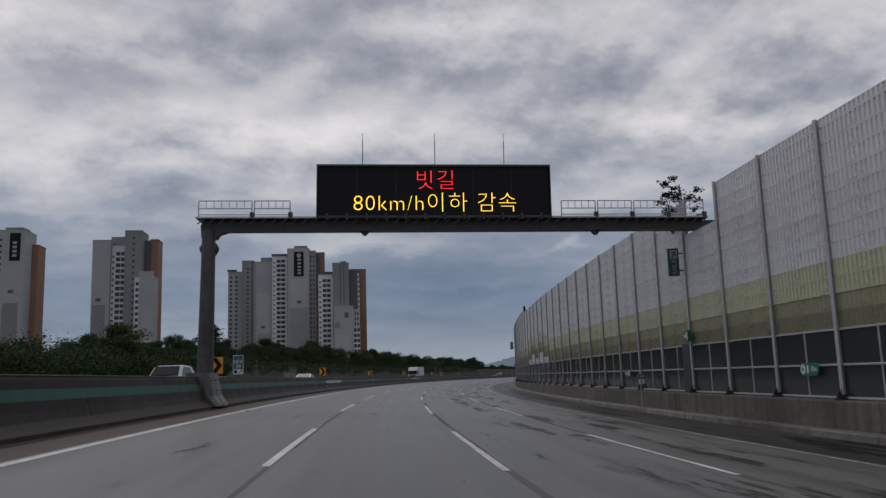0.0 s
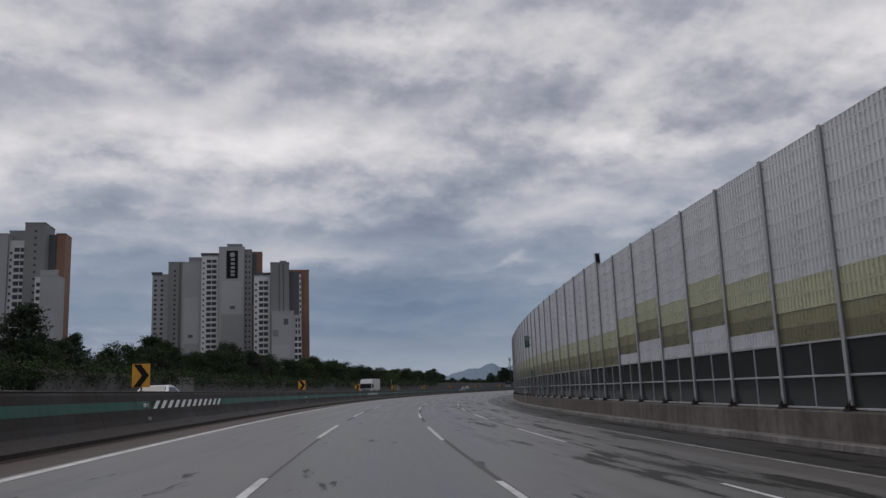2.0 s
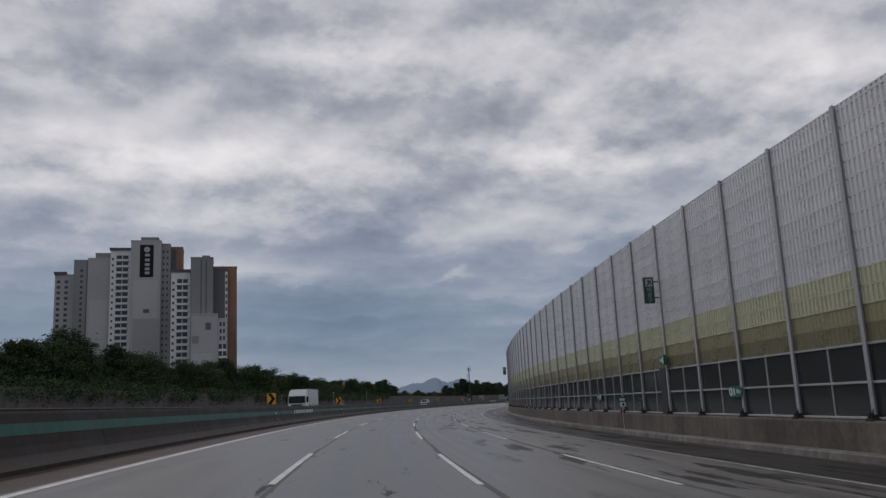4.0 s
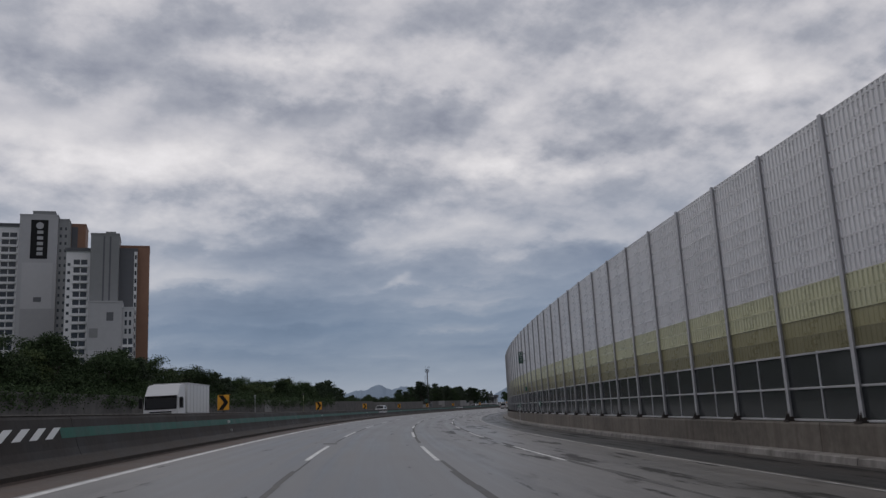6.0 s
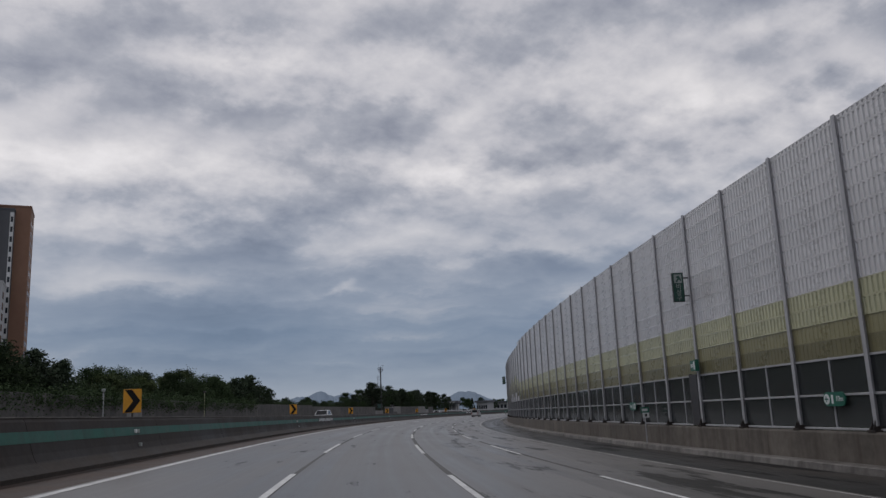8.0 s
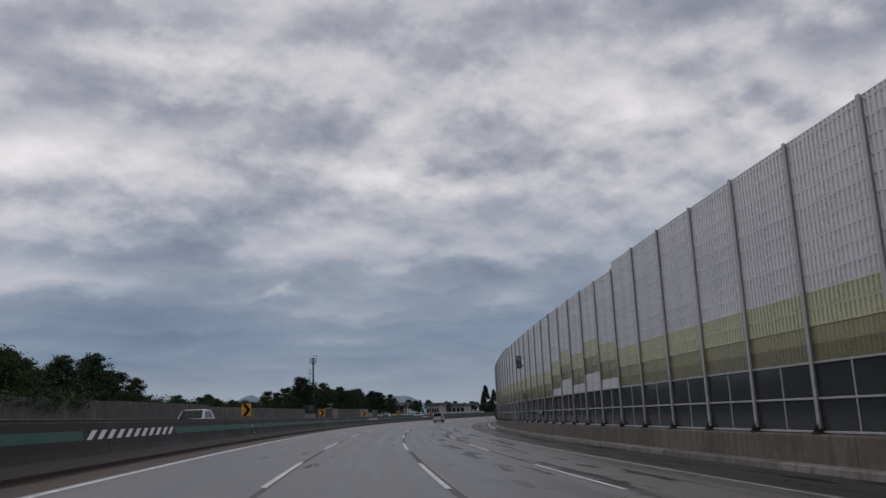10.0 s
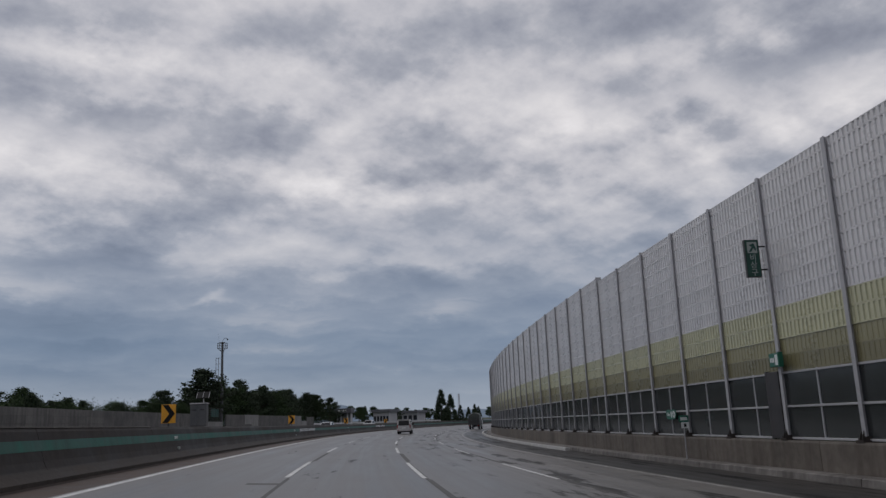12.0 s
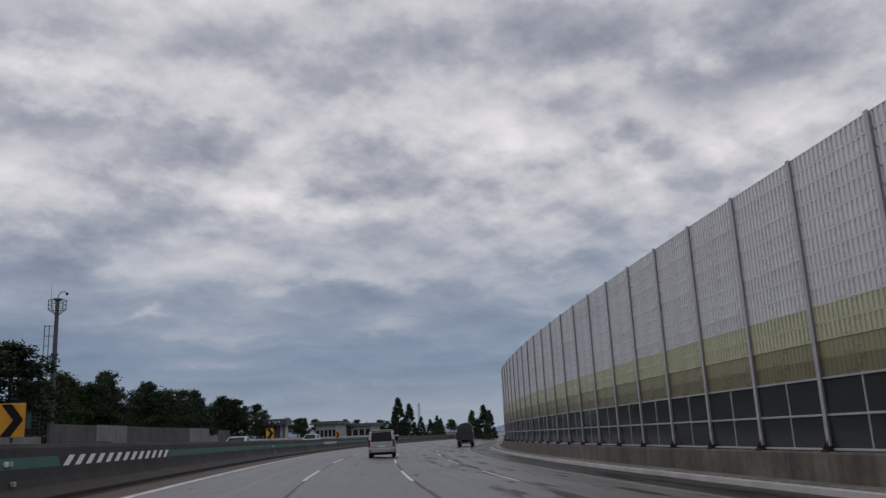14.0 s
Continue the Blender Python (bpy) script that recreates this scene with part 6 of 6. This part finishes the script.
def lorry(m):
    """White box lorry, front towards -y."""
    t = thing("box_truck", m, "white box truck with a high roof fairing on the opposite carriageway", "truck")
    bm = fresh()
    hull(bm, [(0, 0.45), (-0.03, 1.3), (0.12, 2.25), (0.75, 3.05), (1.9, 3.12), (1.9, 0.45)], 1.22, 1.6, 0.06, 0.06)
    part("cab", bm, PAINT_WHITE, t)
    bm = fresh()
    v = [bm.verts.new(c) for c in ((-1.08, -0.05, 1.42), (1.08, -0.05, 1.42), (1.02, 0.06, 2.15), (-1.02, 0.06, 2.15))]
    bm.faces.new(v)
    ret = bmesh.ops.extrude_face_region(bm, geom=list(bm.faces))
    bmesh.ops.translate(bm, verts=[g for g in ret["geom"] if isinstance(g, bmesh.types.BMVert)], vec=(0, 0.06, 0))
    part("windscreen", bm, CAR_GLASS, t, "dark windscreen")
    bm = fresh()
    box(bm, -1.1, 1.1, -0.08, 0.2, 2.17, 2.27, 0.02)
    part("sun_visor", bm, BLACK, t)
    bm = fresh()
    for x in (-1.10, 1.06):
        box(bm, x, x + 0.04, -0.07, 0.06, 1.38, 2.18)
    box(bm, -1.10, 1.10, -0.075, -0.03, 1.34, 1.42)
    part("screen_frame", bm, BLACK, t)
    for i in range(6):
        bm = fresh()
        box(bm, 1.25, 1.262, 2.9 + i * 0.95, 2.95 + i * 0.95, 1.08, 3.1)
        part("box_rib", bm, PALE_STEEL, t)
    bm = fresh()
    for z in (0.85, 0.98, 1.11):
        box(bm, -0.75, 0.75, -0.08, -0.01, z, z + 0.08)
    part("grille", bm, BLACK, t)
    bm = fresh()
    box(bm, -1.22, 1.22, -0.12, 0.1, 0.40, 0.72, 0.03)
    part("bumper", bm, PAINT_WHITE, t)
    for x in (-1, 1):
        bm = fresh()
        box(bm, x * 0.98 - 0.16, x * 0.98 + 0.16, -0.10, 0.0, 0.78, 1.0, 0.02)
        part("head_lamp", bm, LAMP_CLEAR, t, "clear headlamp")
        bm = fresh()
        box(bm, x * 1.225 - 0.012, x * 1.225 + 0.012, 0.35, 1.25, 1.40, 2.10)
        part("side_window", bm, CAR_GLASS, t)
        bm = fresh()
        box(bm, x * 1.42 - 0.10, x * 1.42 + 0.10, -0.05, 0.12, 1.45, 2.15, 0.03)
        part("wing_mirror", bm, BLACK, t)
        bm = fresh()
        box(bm, x * 1.23 - 0.03, x * 1.23 + 0.03, 3.0, 6.0, 0.55, 1.0)
        part("side_guard", bm, STEEL, t)
        for y in (1.0, 6.8):
            wheel(t, x * 1.02, y, 0.5, 0.32)
    bm = fresh()
    box(bm, -1.25, 1.25, 2.25, 8.6, 1.0, 3.20, 0.03)
    part("cargo_box", bm, PAINT_WHITE, t)
    bm = fresh()
    for z in (1.0, 3.1):
        box(bm, -1.27, 1.27, 2.23, 8.62, z, z + 0.08)
    part("cargo_edge", bm, PALE_STEEL, t)
    bm = fresh()
    box(bm, -0.5, 0.5, 1.0, 8.4, 0.6, 1.0)
    part("chassis", bm, BLACK, t)
    return t


def cargo_truck(m):
    """Loaded open truck, rear towards -y."""
    t = thing("cargo_truck", m, "dark loaded cargo truck driving ahead on the wet road", "truck")
    TARP = surface("dark_tarpaulin", (0.030, 0.036, 0.033), (0.070, 0.078, 0.070), 1.2, (0.6, 0.8), bump=0.4)
    BED = surface("grimy_truck_body", (0.030, 0.031, 0.032), (0.060, 0.060, 0.060), 1.5, (0.5, 0.7), spread=0)
    bm = fresh()
    box(bm, -1.2, 1.2, -4.0, 2.0, 0.95, 2.05, 0.03)
    part("bed", bm, BED, t, "grimy dark cargo body")
    for x in (-1.12, -0.56, 0.0, 0.56, 1.12):
        bm = fresh()
        box(bm, x - 0.05, x + 0.05, -4.06, -4.0, 0.98, 2.02)
        part("tailgate_rib", bm, BED, t)
    bm = fresh()
    box(bm, -1.24, 1.24, -4.08, -3.98, 2.02, 2.12, 0.01)
    part("tailgate_rail", bm, DARK_STEEL, t)
    bm = fresh()
    prism(bm, [(-1.08, 2.05), (1.08, 2.05), (1.06, 2.95), (0.72, 3.30), (0.1, 3.42), (-0.55, 3.28), (-1.04, 2.9)], -3.6, 1.9)
    bmesh.ops.subdivide_edges(bm, edges=[e for e in bm.edges if abs(e.verts[0].co.y - e.verts[1].co.y) > 1], cuts=6)
    for v in bm.verts:
        if v.co.z > 2.1:
            v.co.z += 0.22 * noise.noise(v.co * 0.9)
    part("load", bm, TARP, t, "covered bulky load")
    bm = fresh()
    hull(bm, [(2.1, 0.6), (2.1, 2.6), (3.5, 2.6), (3.95, 1.5), (3.95, 0.6)], 1.12, 1.5, 0.06, 0.05)
    part("cab", bm, PAINT_WHITE, t)
    bm = fresh()
    box(bm, -0.45, 0.45, -3.8, 3.8, 0.6, 0.95)
    part("chassis", bm, BLACK, t)
    bm = fresh()
    box(bm, -1.1, 1.1, -4.02, -3.92, 0.46, 0.58, 0.01)
    part("rear_guard", bm, DARK_STEEL, t)
    for x in (-1, 1):
        bm = fresh()
        box(bm, x * 0.95 - 0.16, x * 0.95 + 0.16, -4.08, -4.0, 0.76, 0.90)
        part("tail_lamp", bm, TAIL_RED, t, "dull red tail lamp")
        bm = fresh()
        box(bm, x * 0.92 - 0.24, x * 0.92 + 0.24, -3.12, -3.09, 0.30, 0.92)
        part("mud_flap", bm, RUBBER, t)
        for y in (-2.4, 2.9):
            wheel(t, x * 0.95, y, 0.46, 0.34)
    return t


van(stand(427.0, 0.8, 0.0))
cargo_truck(stand(490.0, 8.1, 0.0))
lorry(stand(208.5, -15.8, 0.0, turn=0))
car(stand(46.3, -12.2), "white sport utility car on the opposite carriageway", True)
car(stand(94.5, -12.6), "white saloon car behind the median barrier")
car(stand(312.8, -12.2), "white sport utility car beside the concrete wall", True)
car(stand(438.5, -12.2), "white saloon car on the far bend")
car(stand(477.5, -12.4), "white sport utility car in the distance", True)
